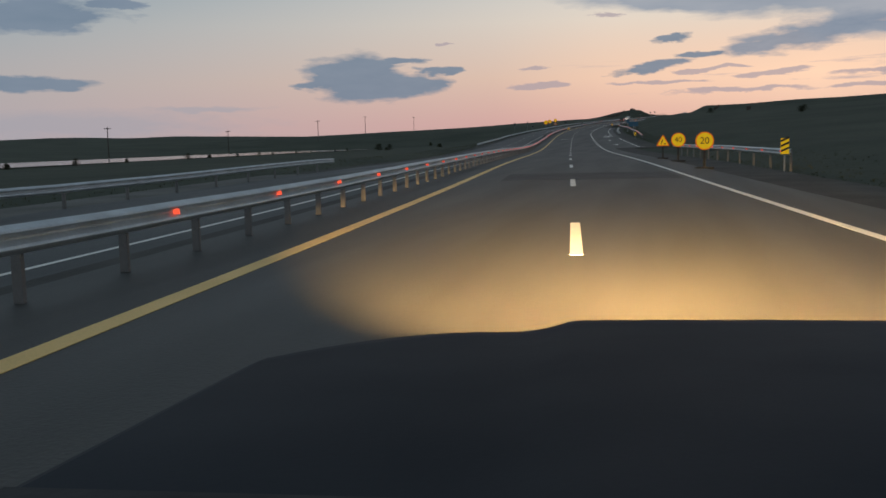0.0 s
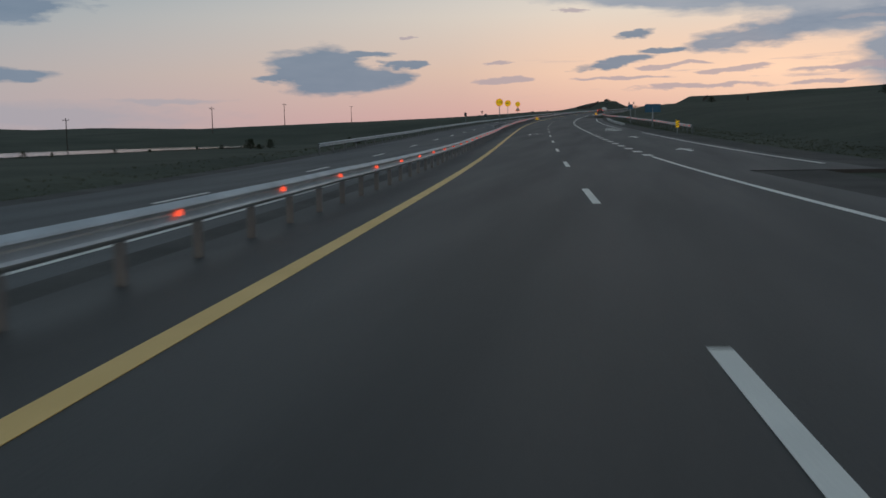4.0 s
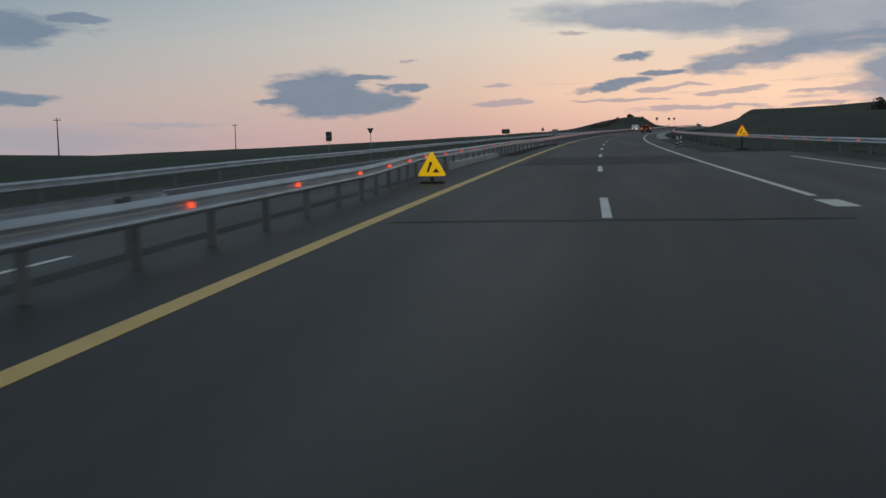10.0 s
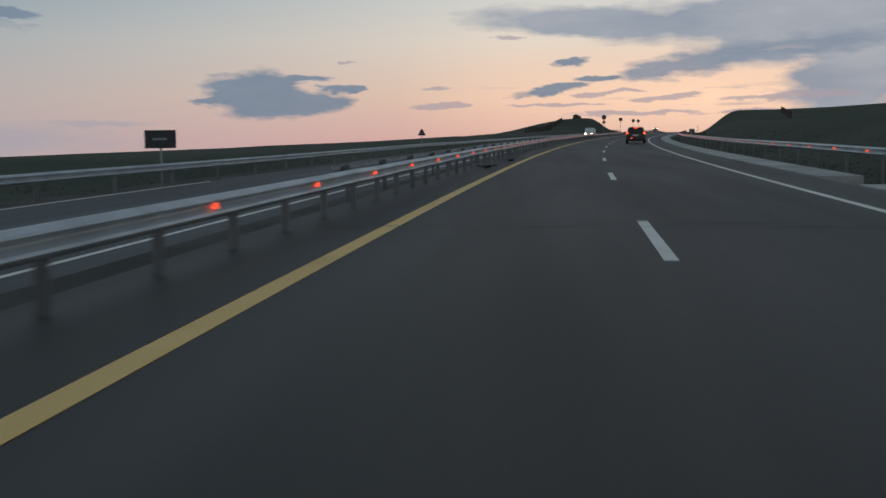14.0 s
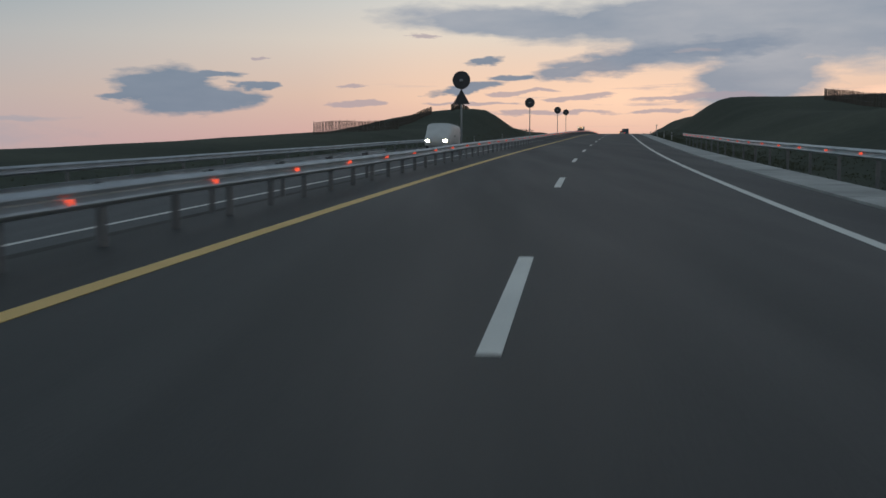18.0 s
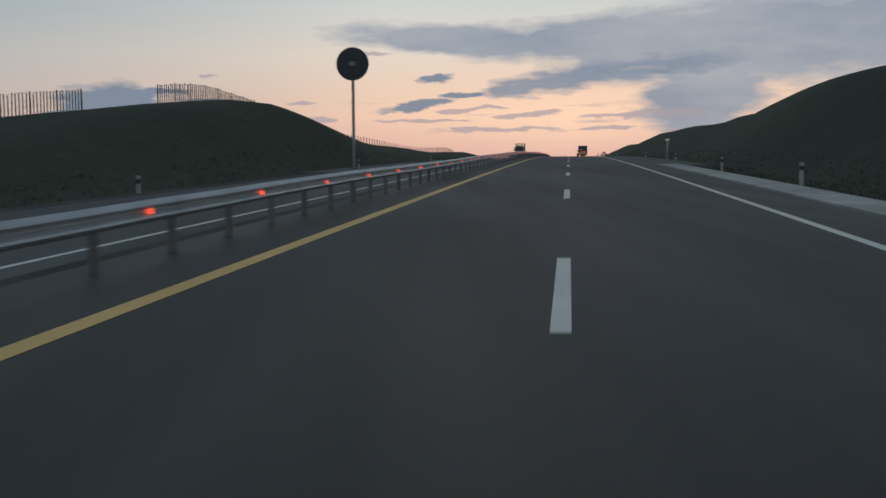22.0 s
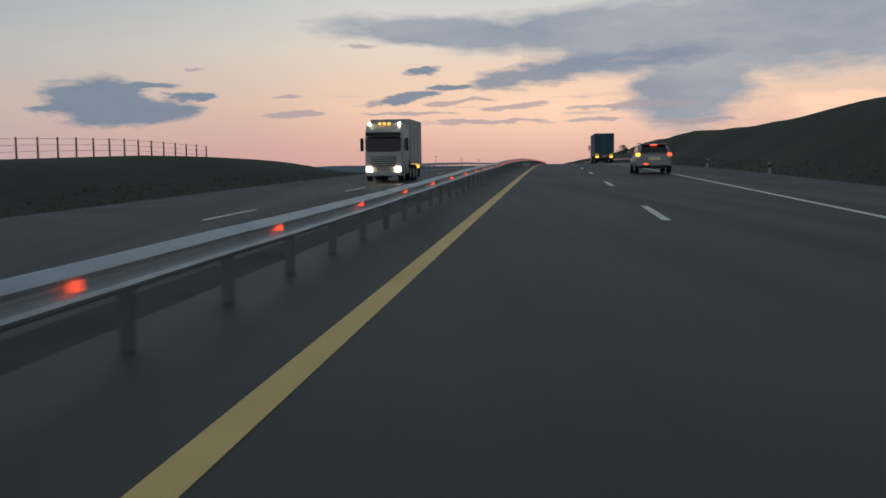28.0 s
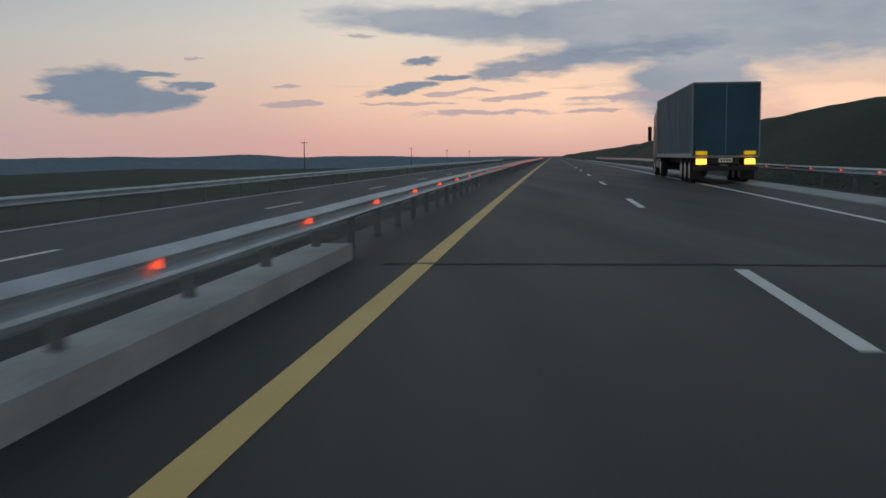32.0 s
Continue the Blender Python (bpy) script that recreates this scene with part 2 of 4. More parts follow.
# ---- materials ----
def material(name, colour, rough=0.7, metal=0.0, vary=0.25, scale=2.0, grain=40.0, bump=0.15, tint=None, emit=None, power=0.0,
             patch=0.0, spec=0.5, along=1.0):
    """A surface with stains at one scale and grain at another."""
    m = bpy.data.materials.new(name)
    m.use_nodes = True
    nodes, links = m.node_tree.nodes, m.node_tree.links
    b = nodes["Principled BSDF"]
    b.inputs["Roughness"].default_value, b.inputs["Metallic"].default_value = rough, metal
    b.inputs["Specular IOR Level"].default_value = spec
    co = nodes.new("ShaderNodeTexCoord")
    big, fine = nodes.new("ShaderNodeTexNoise"), nodes.new("ShaderNodeTexNoise")
    for n, sc, de in ((big, scale, 5.0), (fine, grain, 3.0)):
        n.inputs["Scale"].default_value, n.inputs["Detail"].default_value = sc, de
        links.new(co.outputs["Object"], n.inputs["Vector"])
    if along != 1.0:
        drawn = nodes.new("ShaderNodeMapping")
        drawn.inputs["Scale"].default_value = (1, along, 1)
        links.new(co.outputs["Object"], drawn.inputs["Vector"])
        links.new(drawn.outputs[0], big.inputs["Vector"])
    mix = nodes.new("ShaderNodeMix")
    mix.data_type = "RGBA"
    c2 = tint or tuple(c * 0.55 for c in colour)
    mix.inputs[6].default_value, mix.inputs[7].default_value = (*colour, 1), (*c2, 1)
    f = nodes.new("ShaderNodeMath")
    f.operation = "MULTIPLY_ADD"
    f.inputs[1].default_value, f.inputs[2].default_value = 2.4, -0.75
    f.use_clamp = True
    links.new(big.outputs[0], f.inputs[0])
    g = nodes.new("ShaderNodeMath")
    g.operation = "MULTIPLY"
    g.inputs[1].default_value = min(1.0, vary * 2)
    links.new(f.outputs[0], g.inputs[0])
    links.new(g.outputs[0], mix.inputs[0])
    shade = nodes.new("ShaderNodeMix")
    shade.data_type, shade.blend_type = "RGBA", "MULTIPLY"
    shade.inputs[0].default_value = vary
    links.new(mix.outputs[2], shade.inputs[6])
    grey = nodes.new("ShaderNodeMapRange")
    grey.inputs["To Min"].default_value, grey.inputs["To Max"].default_value = 0.2, 1.6
    links.new(fine.outputs[0], grey.inputs[0])
    links.new(grey.outputs[0], shade.inputs[7])
    info = nodes.new("ShaderNodeObjectInfo")
    each = nodes.new("ShaderNodeHueSaturation")
    val = nodes.new("ShaderNodeMapRange")
    val.inputs["To Min"].default_value, val.inputs["To Max"].default_value = 1 - patch, 1 + patch
    links.new(info.outputs["Random"], val.inputs[0])
    links.new(val.outputs[0], each.inputs["Value"])
    links.new(shade.outputs[2], each.inputs["Color"])
    links.new(each.outputs[0], b.inputs["Base Color"])
    rr = nodes.new("ShaderNodeMapRange")
    rr.inputs["To Min"].default_value, rr.inputs["To Max"].default_value = max(0.03, rough - 0.12), min(1, rough + 0.15)
    links.new(big.outputs[0], rr.inputs[0])
    links.new(rr.outputs[0], b.inputs["Roughness"])
    if bump:
        bp = nodes.new("ShaderNodeBump")
        bp.inputs["Strength"].default_value, bp.inputs["Distance"].default_value = bump, 0.02
        links.new(fine.outputs[0], bp.inputs["Height"])
        links.new(bp.outputs[0], b.inputs["Normal"])
    if emit:
        b.inputs["Emission Color"].default_value, b.inputs["Emission Strength"].default_value = (*emit, 1), power
    return m


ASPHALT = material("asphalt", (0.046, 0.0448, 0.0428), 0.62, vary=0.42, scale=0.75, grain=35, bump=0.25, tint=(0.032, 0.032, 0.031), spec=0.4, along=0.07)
ASPHALT_OLD = material("old_asphalt", (0.038, 0.042, 0.045), 0.64, vary=0.4, scale=0.8, grain=30, bump=0.25, along=0.07)
PATCH = material("fresh_asphalt", (0.019, 0.019, 0.021), 0.7, vary=0.3, scale=0.7, grain=40, bump=0.3)
TAR = material("bitumen_joint", (0.012, 0.012, 0.012), 0.6, vary=0.2, scale=3)
YELLOW_LINE = material("yellow_road_paint", (0.86, 0.57, 0.19), 0.6, vary=0.3, scale=0.9, grain=60, bump=0.1, tint=(0.67, 0.45, 0.16))
WHITE_LINE = material("white_road_paint", (0.80, 0.79, 0.73), 0.6, vary=0.3, scale=0.9, grain=60, bump=0.1, tint=(0.62, 0.61, 0.57))
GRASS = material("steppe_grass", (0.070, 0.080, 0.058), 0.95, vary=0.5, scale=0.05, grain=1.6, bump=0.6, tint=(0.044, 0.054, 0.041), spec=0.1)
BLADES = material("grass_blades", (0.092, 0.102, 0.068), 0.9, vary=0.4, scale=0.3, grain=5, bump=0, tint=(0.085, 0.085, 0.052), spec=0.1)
GRAVEL = material("gravel_verge", (0.075, 0.074, 0.068), 0.9, vary=0.45, scale=0.4, grain=18, bump=0.7, spec=0.2)
GRAVEL_PALE = material("pale_gravel_verge", (0.155, 0.152, 0.140), 0.9, vary=0.45, scale=0.35, grain=16, bump=0.7, tint=(0.10, 0.10, 0.092), spec=0.2)
SOIL = material("dark_soil", (0.044, 0.038, 0.032), 0.95, vary=0.5, scale=1.2, grain=14, bump=0.8, spec=0.1)
CONCRETE = material("cast_concrete", (0.46, 0.455, 0.43), 0.85, vary=0.35, scale=0.8, grain=14, bump=0.3, patch=0.12)
CONCRETE_DARK = material("weathered_concrete", (0.26, 0.25, 0.23), 0.85, vary=0.4, scale=0.9, grain=14, bump=0.3, patch=0.12)
GALVANISED = material("galvanised_steel", (0.52, 0.57, 0.60), 0.45, 0.45, vary=0.25, scale=1.3, grain=25, bump=0.05, patch=0.06)
STEEL_POST = material("steel_post", (0.19, 0.19, 0.19), 0.55, 0.4, vary=0.25, scale=3, patch=0.1)
# emission here stands in for headlamp light thrown back by the reflectors
RED_REFLECTOR_GLOW = material("red_reflector_self_glow", (0.75, 0.06, 0.03), 0.35, vary=0.1, emit=(1.0, 0.11, 0.05), power=1.0, bump=0)
# yellow and red sheeting emit, in place of headlamp light falling on signs
SIGN_YELLOW_GLOW = material("yellow_sheeting_self_glow", (0.85, 0.52, 0.01), 0.45, vary=0.1, scale=5, emit=(1.0, 0.58, 0.0), power=0.38, bump=0)
SIGN_RED_GLOW = material("red_sheeting_self_glow", (0.70, 0.16, 0.02), 0.45, vary=0.1, scale=5, emit=(1.0, 0.22, 0.0), power=0.3, bump=0)
SIGN_WHITE = material("white_sign_sheeting", (0.62, 0.58, 0.52), 0.45, vary=0.1, scale=5, bump=0)
SIGN_BLACK = material("black_sign_print", (0.02, 0.02, 0.02), 0.5, vary=0.1, bump=0)
SIGN_BLUE = material("blue_sign_sheeting", (0.03, 0.13, 0.22), 0.45, vary=0.15, scale=3, bump=0)
SIGN_BACK = material("dark_sign_back", (0.055, 0.06, 0.065), 0.55, 0.3, vary=0.2, scale=4, bump=0.05)
GREY_METAL = material("painted_grey_metal", (0.30, 0.31, 0.32), 0.55, 0.2, vary=0.2, scale=3, bump=0.05)
WOOD = material("weathered_timber", (0.085, 0.070, 0.058), 0.85, vary=0.4, scale=3, grain=25, bump=0.3, patch=0.25)
WIRE = material("fence_wire", (0.12, 0.11, 0.11), 0.5, 0.7, vary=0.2)
LEAF = material("shrub_leaves", (0.050, 0.058, 0.034), 0.9, vary=0.5, scale=0.8, grain=4, bump=0, spec=0.1, patch=0.2)
RUBBER = material("tyre_rubber", (0.022, 0.022, 0.024), 0.85, vary=0.2, scale=8, bump=0.1)
RIM = material("alloy_rim", (0.40, 0.41, 0.42), 0.4, 0.8, vary=0.15, scale=6, bump=0)
PAINT_OWN = material("dark_grey_car_paint", (0.014, 0.021, 0.030), 0.6, 0.0, spec=0.05, vary=0.15, scale=1.5, grain=90, bump=0.01)
PAINT_SILVER = material("silver_car_paint", (0.33, 0.31, 0.31), 0.4, 0.25, vary=0.12, scale=2, bump=0)
PAINT_WHITE = material("white_van_paint", (0.62, 0.62, 0.60), 0.4, 0.0, vary=0.12, scale=2, bump=0)
PAINT_DARK = material("dark_vehicle_paint", (0.05, 0.045, 0.045), 0.4, 0.2, vary=0.12, scale=2, bump=0)
PAINT_CAB = material("pale_cab_paint", (0.45, 0.44, 0.42), 0.45, 0.1, vary=0.2, scale=1.5, bump=0)
TARP_GREY = material("pale_grey_tarpaulin", (0.46, 0.46, 0.45), 0.75, vary=0.25, scale=0.8, grain=12, bump=0.15)
TARP_BLUE = material("blue_tarpaulin", (0.035, 0.095, 0.135), 0.7, vary=0.3, scale=0.7, grain=12, bump=0.15)
PLASTIC = material("black_plastic", (0.018, 0.018, 0.02), 0.6, vary=0.2, scale=6)
GLASS_DARK = material("tinted_glass", (0.02, 0.024, 0.028), 0.12, vary=0.05, bump=0)
LAMP_WHITE = material("lit_headlamp", (0.9, 0.85, 0.7), 0.3, vary=0.0, emit=(1.0, 0.86, 0.55), power=24.0, bump=0)
LAMP_RED = material("lit_tail_lamp", (0.6, 0.04, 0.02), 0.3, vary=0.0, emit=(1.0, 0.09, 0.03), power=2.6, bump=0)
LAMP_AMBER = material("lit_amber_lamp", (0.7, 0.3, 0.03), 0.3, vary=0.0, emit=(1.0, 0.44, 0.05), power=3.0, bump=0)
# weak emission replaces the light that would fall on these plates
PLATE_GLOW = material("number_plate", (0.55, 0.53, 0.46), 0.5, vary=0.1, emit=(1, 0.9, 0.6), power=0.12, bump=0)


# ---- building blocks ----
def mesh_of(name, verts, faces, mat, smooth=False):
    me = bpy.data.meshes.new(name)
    me.from_pydata([tuple(v) for v in verts], [], faces)
    me.materials.append(mat)
    if smooth:
        me.polygons.foreach_set("use_smooth", [True] * len(me.polygons))
    me.update()
    return me


def bm_mesh(name, bm, mat, smooth=False):
    bmesh.ops.recalc_face_normals(bm, faces=bm.faces)
    me = bpy.data.meshes.new(name)
    bm.to_mesh(me)
    bm.free()
    me.materials.append(mat)
    if smooth:
        me.polygons.foreach_set("use_smooth", [True] * len(me.polygons))
    return me


def child(name, me, parent, m=None, label=""):
    ob = new(name, me)
    ob.parent = parent
    if m is not None:
        ob.matrix_basis = m
    return tagged(ob, label)


def part(name, bm, mat, parent, label="", m=None, smooth=False):
    return child(name, bm_mesh(name, bm, mat, smooth), parent, m, label)


def empty(name, m, label, category, group="", kind=""):
    ob = new(name)
    ob.empty_display_size = 0.3
    ob.matrix_basis = m
    return tagged(ob, label, category, group, kind)


def box(x0, x1, y0, y1, z0, z1, bevel=0.0, bm=None):
    own = bmesh.new()
    bmesh.ops.create_cube(own, size=1)
    for v in own.verts:
        v.co = Vector(((x0 + x1) / 2 + v.co.x * (x1 - x0), (y0 + y1) / 2 + v.co.y * (y1 - y0), (z0 + z1) / 2 + v.co.z * (z1 - z0)))
    if bevel:
        bmesh.ops.bevel(own, geom=own.edges[:], offset=bevel, segments=2, affect="EDGES", profile=0.5)
    if bm is None:
        return own
    me = bpy.data.meshes.new("piece")
    own.to_mesh(me)
    own.free()
    bm.from_mesh(me)
    bpy.data.meshes.remove(me)
    return bm


def rod(r, length, axis="Z", segs=12, centre=(0, 0, 0), r2=None):
    bm = bmesh.new()
    bmesh.ops.create_cone(bm, cap_ends=True, segments=segs, radius1=r, radius2=r if r2 is None else r2, depth=length)
    if axis == "Y":
        bmesh.ops.rotate(bm, verts=bm.verts, matrix=Matrix.Rotation(radians(90), 3, "X"))
    if axis == "X":
        bmesh.ops.rotate(bm, verts=bm.verts, matrix=Matrix.Rotation(radians(90), 3, "Y"))
    bmesh.ops.translate(bm, verts=bm.verts, vec=centre)
    return bm


def slab(points, y0, y1):
    """A flat outline (x, z) with thickness along y."""
    bm = bmesh.new()
    a = [bm.verts.new((x, y0, z)) for x, z in points]
    b = [bm.verts.new((x, y1, z)) for x, z in points]
    bm.faces.new(a)
    bm.faces.new(list(reversed(b)))
    for i in range(len(points)):
        j = (i + 1) % len(points)
        bm.faces.new((a[j], a[i], b[i], b[j]))
    return bm


def disc_points(r, cx=0, cz=0, n=32):
    return [(cx + r * math.cos(2 * math.pi * i / n), cz + r * math.sin(2 * math.pi * i / n)) for i in range(n)]


def triangle_points(side, cx, cz, down=False, trim=0.06):
    h = side * 0.866
    k = -1 if down else 1
    corners = [Vector((cx - side / 2, cz - k * h / 3)), Vector((cx + side / 2, cz - k * h / 3)), Vector((cx, cz + k * 2 * h / 3))]
    out = []
    for i, c in enumerate(corners):
        p, q = corners[i - 1], corners[(i + 1) % 3]
        out += [tuple(c.lerp(p, trim)), tuple(c.lerp(q, trim))]
    return out


def lettering(text, size, mat, parent, x, y, z):
    """Raised lettering that faces back along the road."""
    cu = bpy.data.curves.new("lettering", "FONT")
    cu.body, cu.size, cu.align_x, cu.align_y, cu.extrude = text, size, "CENTER", "CENTER", 0.002
    tmp = bpy.data.objects.new("lettering", cu)
    scene.collection.objects.link(tmp)
    me = bpy.data.meshes.new_from_object(tmp)
    bpy.data.objects.remove(tmp)
    me.materials.append(mat)
    return child("lettering", me, parent, pose(x, y, z, 90, 0, 0), "black numerals")


def ribbon(u0, u1, s0, s1, z0, thick, step=4.0, crown=0.0):
    """A slab that follows the road between two offsets."""
    n = max(1, int(math.ceil((s1 - s0) / step)))
    verts, faces = [], []
    for i in range(n + 1):
        s = s0 + (s1 - s0) * i / n
        for u, z in ((u0, z0), (u1, z0 + crown), (u1, z0 + crown - thick), (u0, z0 - thick)):
            verts.append(at(s, u, z))
    for i in range(n):
        a, b = 4 * i, 4 * i + 4
        for k in range(4):
            j = (k + 1) % 4
            faces.append((a + j, b + j, b + k, a + k))
    faces += [(3, 2, 1, 0), (4 * n, 4 * n + 1, 4 * n + 2, 4 * n + 3)]
    return verts, faces


def laid(name, u0, u1, s0, s1, z0, thick, mat, parent=None, label="", category="", kind="", step=4.0):
    v, f = ribbon(u0, u1, s0, s1, z0, thick, step)
    me = mesh_of(name, v, f, mat)
    if parent is not None:
        return child(name, me, parent, None, label)
    return tagged(new(name, me), label, category, "", kind)


# ---- the land ----
RIGHT_HILL = [(-300, 0.8), (100, 0.8), (200, 1.1), (330, 1.6), (400, 2.6), (480, 2.6), (560, 2.26), (610, 2.61), (641, 3.13), (675, 4.7),
              (698, 6.5), (712, 7.0), (730, 5.1), (760, 4.5), (800, 4.8), (845, 5.4), (880, 4.8), (912, 4.2), (940, 4.4), (965, 5.5), (1100, 4.5), (2600, 3)]
LEFT_HILL = [(-300, 0.0), (400, 0.0), (560, 0.3), (612, 0.7), (640, 1.0), (652, 1.2), (666, 1.9), (676, 2.9), (690, 4.0), (703, 5.0), (714, 4.6), (724, 3.6),
             (734, 2.5), (745, 2.1), (760, 1.8), (775, 1.2), (800, 0.75), (820, 0.85), (845, 1.3), (866, 1.3), (882, 0.1), (900, -0.8), (1000, -2.5), (2600, -2)]


def hill(table, s):
    """Height from a table, rounded over a few metres."""
    return float(np.mean(np.interp([s - 10, s - 5, s, s + 5, s + 10], [a for a, _ in table], [b for _, b in table])))


def ease(x):
    x = min(1.0, max(0.0, x))
    return x * x * (3 - 2 * x)


def land(s, u):
    """Height of the ground above the road's level."""
    bumps = noise.noise((s * 0.02, u * 0.03, 3.1)) * 0.7 + noise.noise((s * 0.09, u * 0.11, 8.0)) * 0.25
    far = noise.noise((s * 0.0022, u * 0.0031, 1.7)) + 0.5 * noise.noise((s * 0.006, u * 0.008, 5.0))
    if u > 8.4:
        apron = ease((s - 118) / 20) * (1 - ease((s - 338) / 12))
        edge = 12.5 + 3.5 * apron
        z = -0.12 - 0.35 * ease((u - 8.4) / 2.5) * (1 - apron)
        z += (hill(RIGHT_HILL, s) + 0.4) * ease((u - edge) / 13.0) * (1 + 0.10 * bumps)
        z += bumps * 0.4 * ease((u - edge) / 5.0)
        back_rise = 0.078 - 0.043 * ease((s - 300) / 160)
        z += back_rise * max(0.0, u - 34) * (1 - 0.5 * ease((u - 320) / 500)) + far * 5.0 * ease((u - 60) / 250)
        return z
    if u < -9.4:
        v = -u
        z = -0.46 - 0.3 * ease((v - 10.4) / 2.0)
        z += (hill(LEFT_HILL, s) + 0.7) * ease((v - 12.2) / 9.0) * (1 + 0.12 * bumps) * (1 - 0.85 * ease((v - 27) / 28))
        z += bumps * 0.35 * ease((v - 12) / 6.0)
        z += (far * 10.0 + 2.5 * noise.noise((s * 0.011, u * 0.006, 9.0))) * ease((v - 130) / 400) - 0.004 * max(0.0, v - 60)
        z -= 0.5 * max(0.0, float(np.interp(s, S_AXIS, ROAD_Z)) - 1.0) * ease((v - 30) / 220)
        level = float(np.interp(s, S_AXIS, ROAD_Z))
        plain = ease((v - 13) / 9) * (1 - ease((s - 330) / 110)) * (1 - ease((v - 126) / 60))
        z += plain * (-0.25 - 0.014 * (v - 12) + 0.12 * bumps - level - z)
        pool = ease((v - 68) / 9) * (1 - ease((v - 100) / 16)) * (1 - ease((s - 330) / 60))
        z += pool * (-2.0 - level - z)
        if s > 885:
            z -= 10 * ease((s - 885) / 250) * ease((v - 20) / 200)
        return z
    return -0.55


U_LINES = [-1300, -1000, -750, -550, -400, -300, -220, -160, -120, -104, -90, -78, -73, -69, -64, -56, -50, -44, -36, -30, -27, -24, -22, -20, -18.5, -17, -15.5, -14, -12.7, -11.5,
           -10.6, -9.9, -9.3, 8.3, 8.9, 10.3, 11.2, 12.2, 13.4, 14.6, 16, 17.5, 19, 20.5, 22, 23.5, 25, 27, 30, 35, 42, 52, 66, 85, 110, 150, 210, 300, 420, 560, 750, 1000, 1300]
s_lines = [-290, -200, -140, -100] + list(range(-70, 1140, 4)) + [1150, 1180, 1220, 1280, 1360, 1460, 1600, 1800, 2050, 2300, 2590]
verts = [at(s, u, land(s, u)) for s in s_lines for u in U_LINES]
nu = len(U_LINES)
faces = [(i * nu + j, i * nu + j + 1, (i + 1) * nu + j + 1, (i + 1) * nu + j) for i in range(len(s_lines) - 1) for j in range(nu - 1)]
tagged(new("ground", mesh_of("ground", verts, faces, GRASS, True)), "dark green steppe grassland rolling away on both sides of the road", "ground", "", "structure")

# a broad, still canal on the plain
WATER = material("still_water", (0.02, 0.03, 0.03), 0.06, vary=0.05, scale=0.05, grain=0.4, bump=0.02)
wv, wf = [], []
for i in range(56):
    s = -150 + 10 * i
    for u in (-102 + 1.5 * noise.noise((s * 0.05, 1, 0)), -88, -73 + 1.0 * noise.noise((s * 0.05, 5, 0))):
        p = at(s, u)
        wv.append((p.x, p.y, -1.0))
    if i < 55:
        wf += [(3 * i, 3 * i + 1, 3 * i + 4, 3 * i + 3), (3 * i + 1, 3 * i + 2, 3 * i + 5, 3 * i + 4)]
tagged(new("water", mesh_of("water", wv, wf, WATER)), "still pale water of a canal mirroring the evening sky", "water", "", "structure")

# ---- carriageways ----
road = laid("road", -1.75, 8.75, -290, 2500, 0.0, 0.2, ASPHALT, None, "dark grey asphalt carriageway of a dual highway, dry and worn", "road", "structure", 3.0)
far_road = laid("road_opposite", -10.5, -3.2, -290, 2500, -0.30, 0.2, ASPHALT_OLD, None, "grey asphalt carriageway for the opposite direction", "road", "structure", 3.0)
slip = laid("slip_lane", 8.75, 12.7, 138, 338, -0.006, 0.2, ASPHALT, None, "asphalt slip lane widening the carriageway at a junction", "road", "structure", 3.0)
for a, b, w, mat in ((-290, 138, 11.0, GRAVEL), (338, 395, 11.0, GRAVEL), (688, 893, 11.7, GRAVEL_PALE), (893, 1400, 11.0, GRAVEL)):
    laid("gravel_verge", 8.75, w, a, b, -0.03, 0.5, mat, None, "strip of grey gravel beside the asphalt", "verge", "structure")
laid("gravel_verge", 12.7, 15.0, 138, 338, -0.04, 0.5, GRAVEL, None, "strip of grey gravel beside the slip lane", "verge", "structure")
laid("gravel_verge", -3.2, -1.75, -290, 1400, -0.27, 0.4, GRAVEL, None, "strip of grey gravel between the carriageways", "verge", "structure")
for a, b, w, mat in ((-290, 70, -13.0, GRAVEL_PALE), (70, 690, -11.9, GRAVEL), (690, 900, -13.2, GRAVEL_PALE), (900, 1400, -11.9, GRAVEL)):
    laid("gravel_verge", w, -10.5, a, b, -0.34, 0.5, mat, None, "strip of grey gravel beside the far carriageway", "verge", "structure")

# markings
laid("edge_line", -0.11, 0.11, -100, 1400, 0.006, 0.004, YELLOW_LINE, road, "worn yellow painted edge line")
for a, b in ((-100, 150), (196, 236), (306, 1400)):
    laid("edge_line", 7.22, 7.38, a, b, 0.006, 0.004, WHITE_LINE, road, "white painted edge line")
for k in range(-3, 88):
    laid("lane_dash", 3.43, 3.58, 16 * k - 2.15, 16 * k + 2.15, 0.006, 0.004, WHITE_LINE, road, step=5)
for a, b in ((151, 196), (236, 306)):
    s = a
    while s < b:
        laid("lane_block", 7.1, 7.5, s, s + 1.5, 0.006, 0.004, WHITE_LINE, road, step=2)
        s += 4.5
laid("edge_line", 12.0, 12.15, 142, 200, 0.0, 0.004, WHITE_LINE, slip, "white painted edge line")
laid("edge_line", 11.4, 11.55, 216, 330, 0.0, 0.004, WHITE_LINE, slip, "white painted edge line")
for k in range(2, 7):
    laid("chevron_bar", 8.9 + 0.2 * k, 11.0, 203 + 3.2 * k, 204 + 3.2 * k, 0.0, 0.004, WHITE_LINE, slip, step=2)
